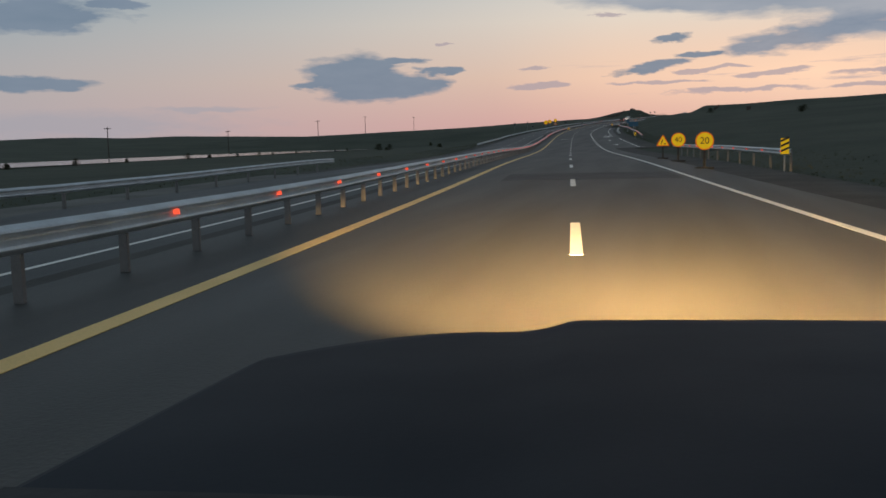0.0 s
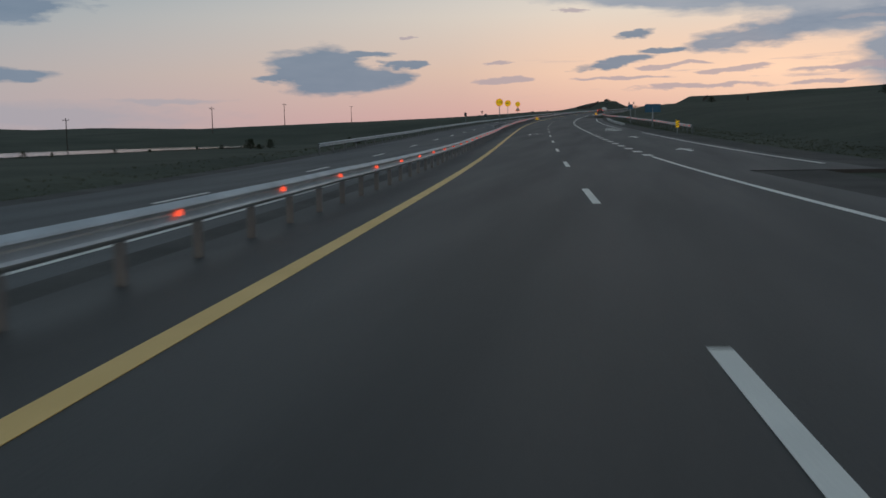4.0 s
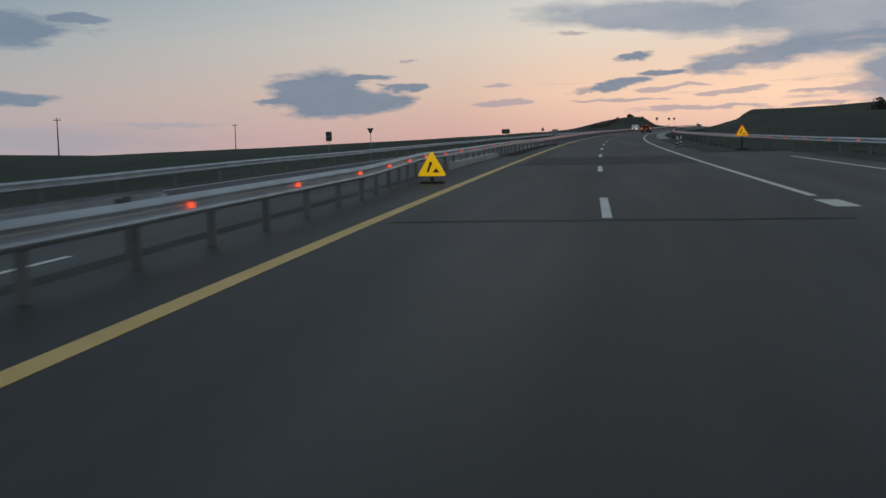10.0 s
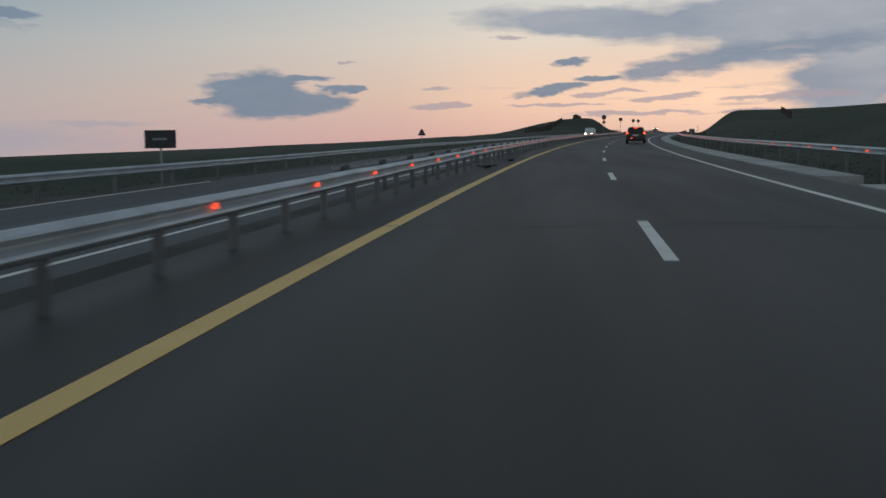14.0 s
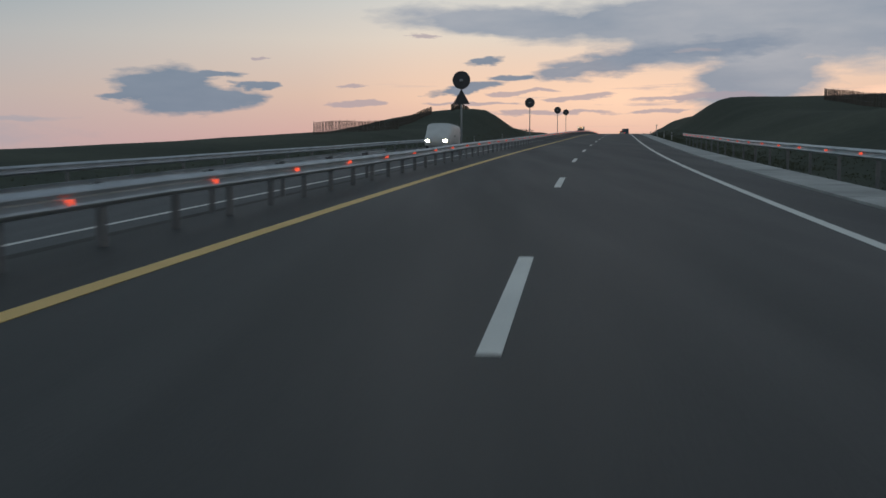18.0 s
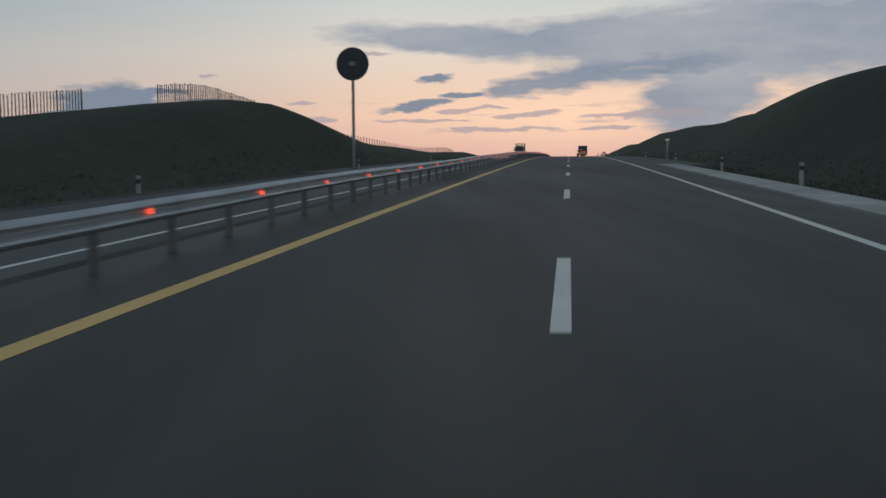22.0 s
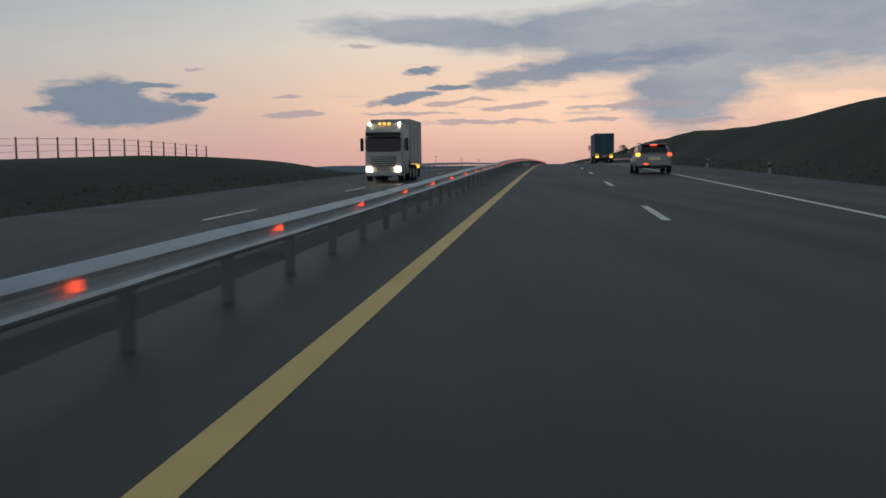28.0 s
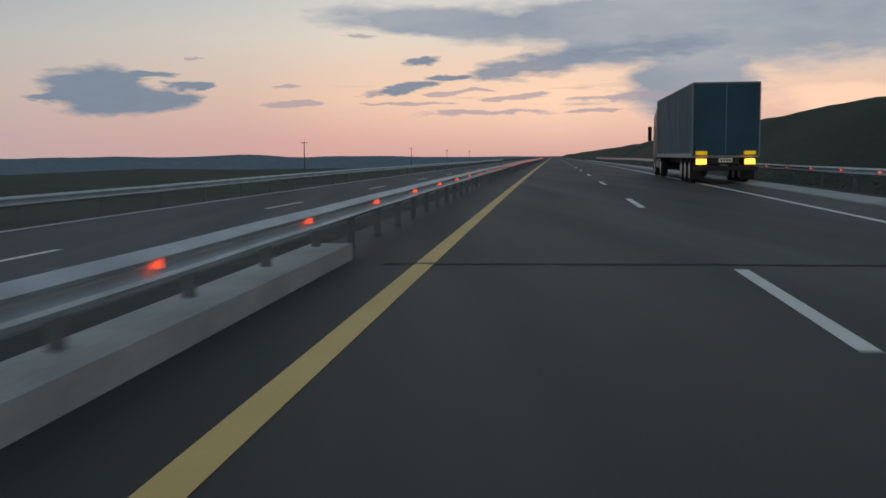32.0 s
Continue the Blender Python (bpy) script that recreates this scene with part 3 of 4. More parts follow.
for s in (182.5, 156):
    v = [at(s + a, 9.9 + b, 0.002) for a, b in ((0, -0.12), (2.2, -0.12), (2.2, -0.5), (4.2, 0), (2.2, 0.5), (2.2, 0.12), (0, 0.12))]
    child("arrow_marking", mesh_of("arrow_marking", v, [tuple(reversed(range(7)))], WHITE_LINE), slip)
v = [at(196 + a, 1.7 + b, 0.006) for a, b in ((0, -0.12), (3.0, -0.12), (4.2, 0.25), (4.2, 0.55), (4.75, 0.55), (4.0, 1.15), (3.2, 0.55), (3.75, 0.55), (3.75, 0.3), (2.8, 0.12), (0, 0.12))]
child("arrow_marking", mesh_of("arrow_marking", v, [tuple(reversed(range(11)))], WHITE_LINE), road, None, "worn white lane arrow bending to the outside")
for a, b in ((-100, 300), (374, 1400)):
    laid("edge_line", -4.06, -3.94, a, b, -0.294, 0.004, WHITE_LINE, far_road, "white painted edge line")
for a, b in ((296, 420), (872, 1400)):
    laid("edge_line", -10.2, -10.08, a, b, -0.294, 0.004, WHITE_LINE, far_road, "white painted edge line")
for k in range(-3, 70):
    laid("lane_dash", -6.97, -6.83, 16 * k + 3, 16 * k + 7, -0.294, 0.004, WHITE_LINE, far_road, step=5)

# repairs, joints and cracks
laid("asphalt_patch", 0.5, 7.1, 324.5, 334, 0.0045, 0.004, PATCH, road, "dark fresh asphalt patch at the bridge joint")
laid("asphalt_patch", 1.2, 7.0, 50, 55.5, 0.0045, 0.004, PATCH, road, "dark fresh asphalt patch")
for s, a, b in ((301.5, 0.3, 6.9), (324.2, -0.6, 8.6), (402, 2.6, 5.6), (401.3, -1.4, 6.9), (898.6, -0.5, 8.6), (706, 0.4, 7.0), (500, 2.8, 6.0)):
    n = 24
    v, f = [], []
    for i in range(n + 1):
        u = a + (b - a) * i / n
        w = (0.06 if s in (301.5, 324.2, 898.6) else 0.025) + 0.02 * noise.noise((i * 0.7, s, 0))
        c = s + 0.06 * noise.noise((i * 0.4, s, 9.0))
        v += [at(c - w, u, 0.009), at(c + w, u, 0.009)]
        if i < n:
            f.append((2 * i + 2, 2 * i + 3, 2 * i + 1, 2 * i))
    child("joint", mesh_of("joint", v, f, TAR), road)
for s0, u0, length in ((672, 5.9, 7.0), (676, 6.0, 3.0)):
    v, f = [], []
    for i in range(29):
        s = s0 + length * i / 28
        u = u0 - 0.08 * i + 0.25 * noise.noise((i * 0.3, s0, 2.0))
        w = 0.02 + 0.02 * abs(noise.noise((i * 0.6, s0, 5.0)))
        v += [at(s, u - w, 0.008), at(s, u + w, 0.008)]
        if i < 28:
            f.append((2 * i, 2 * i + 1, 2 * i + 3, 2 * i + 2))
    child("crack", mesh_of("crack", v, f, TAR), road)

laid("dirt_strip", -1.74, -0.95, 338.5, 372, 0.0045, 0.004, SOIL, road, "dark soil washed onto the shoulder")

# dark spill on the shoulder below the barrier
n = 36
v = []
for i in range(n):
    a = 2 * math.pi * i / n
    r = 1 + 0.55 * noise.noise((math.cos(a) * 1.7, math.sin(a) * 1.7, 3.0))
    v.append(at(427 + 4.2 * r * math.cos(a), -1.0 + 0.62 * r * math.sin(a), 0.0045))
child("stain", mesh_of("stain", v, [tuple(reversed(range(n)))], TAR), road, None, "black spill stain on the shoulder")

# pale concrete gutter along the verge, in cast lengths
gutter = empty("gutter", Matrix(), "pale cast concrete drainage gutter along the verge", "gutter", "", "structure")
s = 395.0
while s < 1120:
    if s < 688 and not 409 < s < 414 or s > 893:
        e = 0.02 * noise.noise((s, 0, 0))
        v, f = ribbon(8.85 + e, 10.05 + e, s, s + 3.96, 0.02 + e, 0.35, 4)
        child("gutter_slab", mesh_of("gutter_slab", v, f, CONCRETE), gutter)
    s += 4.0
for a in range(246, 322, 4):
    v, f = ribbon(13.6, 14.1, a, a + 3.96, 0.22, 0.5, 4)
    child("kerb_stone", mesh_of("kerb_stone", v, f, CONCRETE), gutter)
for name, a, b, near in (("bridge_kerb", 324.5, 338.0, -1.78), ("bridge_kerb", 886.0, 899.0, -0.95)):
    kerb = empty(name, stand(a, near - 0.2), "pale concrete bridge kerb under the crash barrier", "kerb", "", "structure")
    inv = kerb.matrix_basis.inverted()
    v, f = ribbon(near - 0.5, near, a, b, 0.2, 0.6, 2)
    child("kerb_block", mesh_of("kerb_block", [inv @ p for p in v], f, CONCRETE), kerb)


# ---- crash barriers ----
BEAM = [(0.0, 0.435), (0.014, 0.445), (0.07, 0.475), (0.085, 0.495), (0.07, 0.52), (0.012, 0.565), (0.012, 0.585), (0.07, 0.615), (0.085, 0.635), (0.07, 0.655), (0.014, 0.685), (0.0, 0.692)]
POST = bm_mesh("post", box(-0.05, 0.05, -0.03, 0.03, -0.5, 0.665, 0.008), STEEL_POST)
SPACER = bm_mesh("spacer", box(-0.07, 0.05, -0.05, 0.05, 0.485, 0.635, 0.006), STEEL_POST)
REFLECTOR = bm_mesh("reflector", slab([(-0.04, -0.03), (0.04, -0.03), (0.033, 0.033), (-0.033, 0.033)], -0.012, 0.012), RED_REFLECTOR_GLOW)


def barrier(s0, s1, u_of, face, drop=0.0, reflect=4.0, posts=2.0, sag=0.0):
    """One length of W-beam barrier. face: +1 shows its front towards larger u."""
    m0 = stand(s0, u_of(s0), drop)
    inv = m0.inverted()
    root = empty("guardrail", m0, "galvanised steel W-beam crash barrier on posts with red reflectors" if reflect else
                 "galvanised steel W-beam crash barrier on steel posts", "guardrail", "crash barriers")
    n = max(1, round((s1 - s0) / 2.0))
    outline = BEAM + [(x - 0.012, z) for x, z in reversed(BEAM)]
    k = len(outline)
    v, f = [], []
    for i in range(n + 1):
        s = s0 + (s1 - s0) * i / n
        dip = sag * noise.noise((s * 0.05, u_of(s), 4.0)) + 0.012 * noise.noise((s * 0.4, 1.0, 4.0))
        for x, z in outline:
            v.append(inv @ at(s, u_of(s) + face * x, z + drop + dip))
        if i < n:
            for j in range(k):
                q = (j + 1) % k
                f.append((i * k + j, i * k + q, (i + 1) * k + q, (i + 1) * k + j))
    f += [tuple(reversed(range(k))), tuple(range(n * k, n * k + k))]
    bm = bmesh.new()
    me = mesh_of("beam", v, f, GALVANISED)
    bm.from_mesh(me)
    bpy.data.meshes.remove(me)
    part("beam", bm, GALVANISED, root)
    s = s0 + 0.6
    while s < s1:
        rel = inv @ stand(s, u_of(s) - face * 0.12, drop)
        child("post", POST, root, rel)
        child("spacer", SPACER, root, inv @ stand(s, u_of(s) - face * 0.06, drop))
        s += posts
    if reflect:
        s = s0 + 1.6
        while s < s1:
            child("reflector", REFLECTOR, root, inv @ stand(s, u_of(s) + face * 0.06, drop + 0.575), "glowing red reflector")
            s += reflect
    return root


def near_left(s):
    return float(np.interp(s, [306, 317, 350, 366], [-1.18, -2.0, -2.0, -1.18]))


def far_left(s):
    return -10.75


def right_line(s):
    return float(np.interp(s, [0, 60, 100, 235, 300, 345, 420, 700, 2000], [12.0, 12.0, 12.3, 17.5, 17.0, 13.5, 11.4, 11.4, 12.2]))


for a in range(-24, 1128, 48):
    barrier(a, a + 48, near_left, 1, sag=0.06)
for a, b in ((216, 258), (258, 300), (408, 456), (456, 504), (504, 552)):
    barrier(a, b, lambda s: -2.5, -1, -0.04, 0, 4.0, 0.05)
for a, b in ((-20, 28), (28, 76), *((q, q + 48) for q in range(166, 598, 48)), (598, 606), (876, 932), (932, 980), (980, 1040), (1040, 1120)):
    barrier(a, b, far_left, 1, -0.30, 0, 4.0, 0.05)
for a, b in ((58, 82), (82, 106), (196, 238), *((q, q + 48) for q in range(238, 574, 48)), (574, 613), (893, 941), (941, 989), (989, 1060), (1060, 1120)):
    barrier(a, b, right_line, -1, 0.0, 4.0, 4.0, 0.05)


# ---- road signs ----
def post_pipe(root, height, r=0.038, x=0.0, mat=None):
    part("post", rod(r, height + 0.5, centre=(x, 0.03, height / 2 - 0.25)), mat or GREY_METAL, root, smooth=True)


def round_face(root, z, r, text="", lit=True):
    plate = part("plate", slab(disc_points(r, 0, z), -0.02, 0.0), SIGN_RED_GLOW if lit else SIGN_BACK, root,
                 "orange-red rim" if lit else "dark unlit plate", smooth=False)
    if lit:
        part("face", slab(disc_points(r * 0.87, 0, z), -0.026, -0.02), SIGN_YELLOW_GLOW, root, "yellow face with a glow of its own")
        if text:
            lettering(text, r * 1.05, SIGN_BLACK, root, 0, -0.029, z)
    else:
        part("rim", slab(disc_points(r * 1.03, 0, z), 0.0, 0.012), GREY_METAL, root)
        part("clamp", box(-0.2 * r, 0.2 * r, -0.06, -0.02, z - 0.05, z + 0.05, 0.008), GREY_METAL, root)
    return plate


def tri_face(root, z, side, face, rim, mark=None, down=False):
    part("plate", slab(triangle_points(side, 0, z, down), -0.02, 0.0), rim, root)
    if face is not None:
        part("face", slab(triangle_points(side * 0.76, 0, z, down), -0.026, -0.02), face, root)
    if mark == "bump":
        part("symbol", slab([(-0.22, z - 0.1), (0.22, z - 0.1), (0.22, z - 0.05), (0.14, z + 0.02), (0.06, z - 0.04), (-0.06, z - 0.04),
                             (-0.14, z + 0.02), (-0.22, z - 0.05)], -0.03, -0.026), SIGN_BLACK, root, "black double hump symbol")
    if mark == "works":
        bm = slab([(-0.14, z - 0.13), (-0.09, z - 0.13), (-0.02, z + 0.04), (0.02, z + 0.12), (-0.04, z + 0.16), (-0.08, z + 0.06)], -0.03, -0.026)
        me = bpy.data.meshes.new("piece")
        slab([(0.02, z - 0.13), (0.2, z - 0.13), (0.11, z - 0.02)], -0.03, -0.026).to_mesh(me)
        bm.from_mesh(me)
        bpy.data.meshes.remove(me)
        part("symbol", bm, SIGN_BLACK, root, "black road works symbol")


# speed limits on the median, their yellow and red glowing by emission
for s, u, text, z in ((213, -1.75, "100", 3.15), (234.5, -1.7, "80", 3.2), (264.5, -1.7, "60", 3.25)):
    sign = empty("speed_sign", stand(s, u), "round yellow speed limit sign with red rim on thin post", "road sign", "median speed signs")
    post_pipe(sign, z - 0.1)
    round_face(sign, z, 0.4, text)
    if text == "60":
        tri_face(sign, z - 0.86, 0.8, SIGN_WHITE, SIGN_RED_GLOW, "bump")
# low temporary signs on the verge and the median
for s, u, text in ((58, 8.7, "20"), (69, 8.9, "40")):
    sign = empty("temporary_sign", stand(s, u), "round yellow roadworks speed sign on a low stand beside the verge", "road sign", "temporary signs")
    part("stand", box(-0.05, 0.05, 0.0, 0.06, 0.0, 0.9, 0.01), PLASTIC, sign)
    part("foot", box(-0.35, 0.35, -0.2, 0.25, -0.03, 0.06, 0.02), RUBBER, sign)
    round_face(sign, 1.08, 0.36, text)
for s, u, z in ((76, 8.8, 0.95), (312.3, -0.85, 0.42), (343, 11.2, 0.95)):
    sign = empty("warning_sign", stand(s, u), "yellow triangular road works warning sign on a low stand", "road sign", "temporary signs")
    part("stand", box(-0.04, 0.04, 0.0, 0.06, 0.0, z, 0.01), PLASTIC, sign)
    part("foot", box(-0.3, 0.3, -0.15, 0.2, -0.03, 0.06, 0.02), RUBBER, sign)
    tri_face(sign, z, 0.78, SIGN_YELLOW_GLOW, SIGN_RED_GLOW if u > 0 else SIGN_YELLOW_GLOW, "works")
# dark, unlit signs on the median
for s, z in ((564.5, 3.5), (601, 3.35), (637, 3.3), (655, 3.3)):
    sign = empty("road_sign", stand(s, -1.8), "dark round road sign on a grey pole, unlit against the sky", "road sign", "dark median signs")
    post_pipe(sign, z - 0.1)
    round_face(sign, z, 0.4, "", False)
    if s < 570:
        tri_face(sign, z - 0.86, 0.8, None, SIGN_BACK)
# signs for the opposite direction, seen from behind
for s, u, kind in ((308, -11.2, "square"), (478, -14, "triangle"), (395, -23.5, "give way"), (395, -28.5, "board"), (418.5, -11.2, "wide")):
    zb = land(s, u)
    sign = empty("road_sign", stand(s, u, zb), {"board": "dark upright road sign seen from behind on a post", "square": "small dark square road sign seen from behind on a post", "triangle": "dark triangular road sign seen from behind on a post",
                 "give way": "dark inverted triangle sign seen from behind on a post", "wide": "dark wide road sign seen from behind on a post"}[kind], "road sign", "signs of the far side")
    top = {"board": 1.15, "square": 1.35, "triangle": 1.9 + zb, "give way": 1.75, "wide": 1.75 + zb}[kind] - zb
    post_pipe(sign, top)
    if kind == "board":
        part("plate", box(-0.36, 0.36, -0.02, 0.01, top - 0.55, top + 0.55, 0.006), SIGN_BACK, sign)
    elif kind == "square":
        part("plate", box(-0.28, 0.28, -0.02, 0.01, top - 0.28, top + 0.28, 0.006), SIGN_BACK, sign)
    elif kind == "wide":
        part("plate", box(-0.55, 0.55, -0.02, 0.01, top - 0.3, top + 0.3, 0.006), SIGN_BACK, sign)
    else:
        tri_face(sign, top, 0.8, None, SIGN_BACK, None, kind == "give way")
    part("bracket", box(-0.25, 0.25, -0.06, -0.02, top - 0.04, top + 0.04, 0.006), GREY_METAL, sign)
# direction boards beside the slip road
for s, u, w, h, z, mat, lab in ((230, 16.3, 1.9, 1.0, 2.35, SIGN_BLUE, "blue direction board on a grey post"), (268, 16.3, 0.75, 0.8, 2.6, SIGN_BLUE, "small blue board on a grey post")):
    sign = empty("direction_sign", stand(s, u, land(s, u)), lab, "road sign", "boards beside the slip road")
    post_pipe(sign, z, 0.09)
    part("plate", box(-w / 2, w / 2, -0.05, -0.01, z - h / 2, z + h / 2, 0.01), mat, sign)
    part("bracket", box(-w / 2.4, w / 2.4, -0.01, 0.02, z - 0.05, z + 0.05, 0.006), GREY_METAL, sign)
for s, u in ((58, 12.0), (893, 11.95), (196, 15.0)):
    sign = empty("marker_board", stand(s, u - 0.25), "yellow and black striped marker at the end of the barrier", "marker", "barrier end markers")
    part("post", box(-0.03, 0.03, 0, 0.05, -0.3, 1.0, 0.005), GREY_METAL, sign)
    part("plate", box(-0.16, 0.16, -0.02, 0.0, 0.5, 1.12, 0.01), SIGN_YELLOW_GLOW, sign)
    for k in range(3):
        z = 0.56 + 0.2 * k
        part("stripe", slab([(-0.155, z), (0.155, z + 0.14), (0.155, z + 0.23), (-0.155, z + 0.09)], -0.025, -0.02), SIGN_BLACK, sign)
give = empty("road_sign", stand(300, 18.8, land(300, 18.8)), "inverted triangle give way sign on a post by the slip road", "road sign")
post_pipe(give, 2.4)
tri_face(give, 2.4, 0.7, SIGN_WHITE, SIGN_RED_GLOW, None, True)
km = empty("kilometre_marker", stand(727, 13.0, land(727, 13.0)), "small faintly glowing marker plate on a pale post by the verge", "marker")
post_pipe(km, 2.2, 0.06, 0, CONCRETE)
# no lamp shines here; the plate's material glows
part("plate", box(-0.2, 0.2, -0.02, 0.0, 2.05, 2.25, 0.005), PLATE_GLOW, km)

# white delineator posts
POST_BODY = bm_mesh("body", box(-0.075, 0.075, -0.045, 0.045, -0.3, 0.95, 0.03), CONCRETE)
POST_BAND = bm_mesh("band", box(-0.079, 0.079, -0.049, 0.049, 0.66, 0.82, 0.004), SIGN_BACK)
for s, u in ((648, 12.1), (668, 12.0), (684, 11.6), (712, 12.2), (744, 12.3), (846, 12.2), (806, 12.2), (700, -11.6), (636, -11.7), (664, -11.7), (737, -11.6), (868, 12.6)):
    d = empty("delineator_post", stand(s, u, land(s, u) + 0.02), "white delineator post with a dark band on the grass verge", "delineator post", "delineator posts")
    child("body", POST_BODY, d)
    child("band", POST_BAND, d)

# short striped markers where the shoulder is broken up
for s, u in ((350, 8.2), (354, 8.7)):
    m = empty("marker_post", stand(s, u), "short white marker post with black bands standing beside the asphalt patch", "marker", "short marker posts")
    part("body", rod(0.06, 0.75, segs=10, centre=(0, 0, 0.35), r2=0.05), SIGN_WHITE, m, smooth=True)
    for z in (0.2, 0.45):
        part("band", rod(0.066, 0.1, segs=10, centre=(0, 0, z)), SIGN_BLACK, m)
    part("foot", rod(0.16, 0.05, segs=12, centre=(0, 0, 0.02), r2=0.12), RUBBER, m)

# cabinet and tyre scraps on the median
cab = empty("roadside_cabinet", stand(393, -2.25, -0.1), "pale grey metal cabinet standing behind the median barrier", "cabinet")
part("body", box(-0.28, 0.28, -0.22, 0.22, 0.05, 1.35, 0.015), CONCRETE, cab)
part("door", box(-0.25, 0.25, -0.235, -0.215, 0.12, 1.28, 0.01), GREY_METAL, cab)
part("plinth", box(-0.33, 0.33, -0.27, 0.27, -0.15, 0.06, 0.02), CONCRETE_DARK, cab)
part("roof", box(-0.32, 0.32, -0.27, 0.26, 1.35, 1.42, 0.02), GREY_METAL, cab)
for s, u, k in ((368.6, -0.55, 1.0), (422, -0.7, 1.2), (430, -0.5, 0.7)):
    scrap = empty("tyre_scrap", stand(s, u, 0.0, 35 * k), "torn black strip of tyre rubber lying on the shoulder", "tyre scrap", "tyre scraps")
    v, f = [], []
    for i in range(11):
        a = -0.9 + 0.18 * i
        z = 0.02 + 0.06 * abs(math.sin(a * 2.3)) * k
        for x, dz in ((-0.13, 0), (0.13, 0.02), (0.13, 0.05), (-0.13, 0.03)):
            v.append((x + 0.1 * math.sin(a * 1.7), a * k * 0.55, z + dz))
        if i < 10:
            for j in range(4):
                q = (j + 1) % 4
                f.append((4 * i + j, 4 * i + q, 4 * i + 4 + q, 4 * i + 4 + j))
    f += [(3, 2, 1, 0), (40, 41, 42, 43)]
    child("tread", mesh_of("tread", v, f, RUBBER), scrap)

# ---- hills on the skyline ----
# the blue-grey of distance haze is painted into this base colour
HAZE_HILL = material("haze_tinted_hillside", (0.19, 0.235, 0.27), 1.0, vary=0.3, scale=0.004, grain=0.05, bump=0, tint=(0.15, 0.20, 0.25), spec=0.0)
v, f = [], []
for i in range(161):
    az = radians(-70 + 140 * i / 160)
    top = 16 + 14 * noise.noise((i * 0.09, 0.3, 0)) + 6 * noise.noise((i * 0.35, 2.3, 0)) + 9 * math.exp(-((math.degrees(az) + 8) / 2.2) ** 2)
    for r, z in ((3000, -60), (3300, top * 0.6), (3500, top), (3800, -60)):
        v.append((r * math.sin(az), 500 + r * math.cos(az), z))
for i in range(160):
    for j in range(3):
        f.append((4 * i + j, 4 * i + 4 + j, 4 * i + 5 + j, 4 * i + 1 + j))
tagged(new("skyline_hills", mesh_of("skyline_hills", v, f, HAZE_HILL, True)), "low far hills on the skyline, blue-grey haze in their colour", "hills", "", "structure")

# ---- timber and wire fences on the banks ----
FENCE_POST = bm_mesh("fence_post", rod(0.055, 1.75, segs=7, centre=(0, 0, 0.475), r2=0.045), WOOD)

PICKET = bm_mesh("picket", box(-0.032, 0.032, -0.012, 0.012, -0.1, 1.28, 0.003), WOOD)


def fence(s0, s1, u_of, tall=1.0, pickets=True, step=3.0):
    m0 = stand(s0, u_of(s0), land(s0, u_of(s0)))
    inv = m0.inverted()
    root = empty("fence", m0, "weathered post and wire fence along the top of the bank", "fence", "bank fences")
    spots = []
    s = s0
    while s <= s1 + 0.01:
        u = u_of(s)
        spots.append((s, u, land(s, u)))
        lean = Matrix.Rotation(radians(4 * noise.noise((s, 2.0, 0))), 4, "Y") @ Matrix.Diagonal((1, 1, tall * (1 + 0.12 * noise.noise((s, 5.0, 1.0))), 1))
        child("fence_post", FENCE_POST, root, inv @ stand(s, u, land(s, u)) @ lean)
        s += step
    for h in (0.45, 0.85, 1.25):
        v, f = [], []
        for s, u, z in spots:
            for du, dz in ((-0.008, -0.008), (0.008, -0.008), (0, 0.01)):
                v.append(inv @ at(s, u + du, z + h * tall + dz))
        for i in range(len(spots) - 1):
            for j in range(3):
                q = (j + 1) % 3
                f.append((3 * i + j, 3 * i + q, 3 * i + 3 + q, 3 * i + 3 + j))
        child("wire", mesh_of("wire", v, f, WIRE), root)
    if pickets:
        for (sa, ua, za), (sb, ub, zb) in zip(spots, spots[1:]):
            for k in range(1, 8):
                t = k / 8
                s, u, z = sa + (sb - sa) * t, ua + (ub - ua) * t, za + (zb - za) * t
                child("picket", PICKET, root, inv @ stand(s, u, z) @ Matrix.Rotation(radians(3 * noise.noise((s * 2, 7.0, 0))), 4, "Y")
                      @ Matrix.Diagonal((1, 1, tall * (1 + 0.1 * noise.noise((s * 3, u, 0))), 1)))
    return root


fence(618, 654, lambda s: -26 + 0.02 * (s - 618))
fence(660, 690, lambda s: -27.5)
fence(696, 717, lambda s: -25)
fence(724, 790, lambda s: -23.5 - 0.015 * (s - 724), 0.85, False, 2.0)
fence(793, 868, lambda s: -24.5, 0.8, False, 2.0)
fence(640, 676, lambda s: 36.0, 1.3, True)
fence(560, 600, lambda s: 60.0, 1.5, True)

# ---- poles on the plain ----
POLE = bm_mesh("pole", rod(0.16, 9.0, segs=8, centre=(0, 0, 4.0), r2=0.1), WOOD)
ARM = bm_mesh("crossarm", box(-0.9, 0.9, -0.06, 0.06, 7.9, 8.05, 0.01), WOOD)
PEG = bm_mesh("insulator", rod(0.05, 0.25, segs=6, centre=(0, 0, 8.15)), CONCRETE)
for s, u in ((95, -118), (165, -112), (245, -112), (330, -118), (400, -112), (470, -118), (560, -128), (1137, -64), (1330, -64), (1480, -64), (1640, -64)):
    p = empty("utility_pole", stand(s, u, land(s, u)), "weathered wooden utility pole with a crossarm on the plain", "utility pole", "utility poles")
    child("pole", POLE, p)
    child("crossarm", ARM, p)
    for x in (-0.75, 0.0, 0.75):
        child("insulator", PEG, p, pose(x, 0, 0))

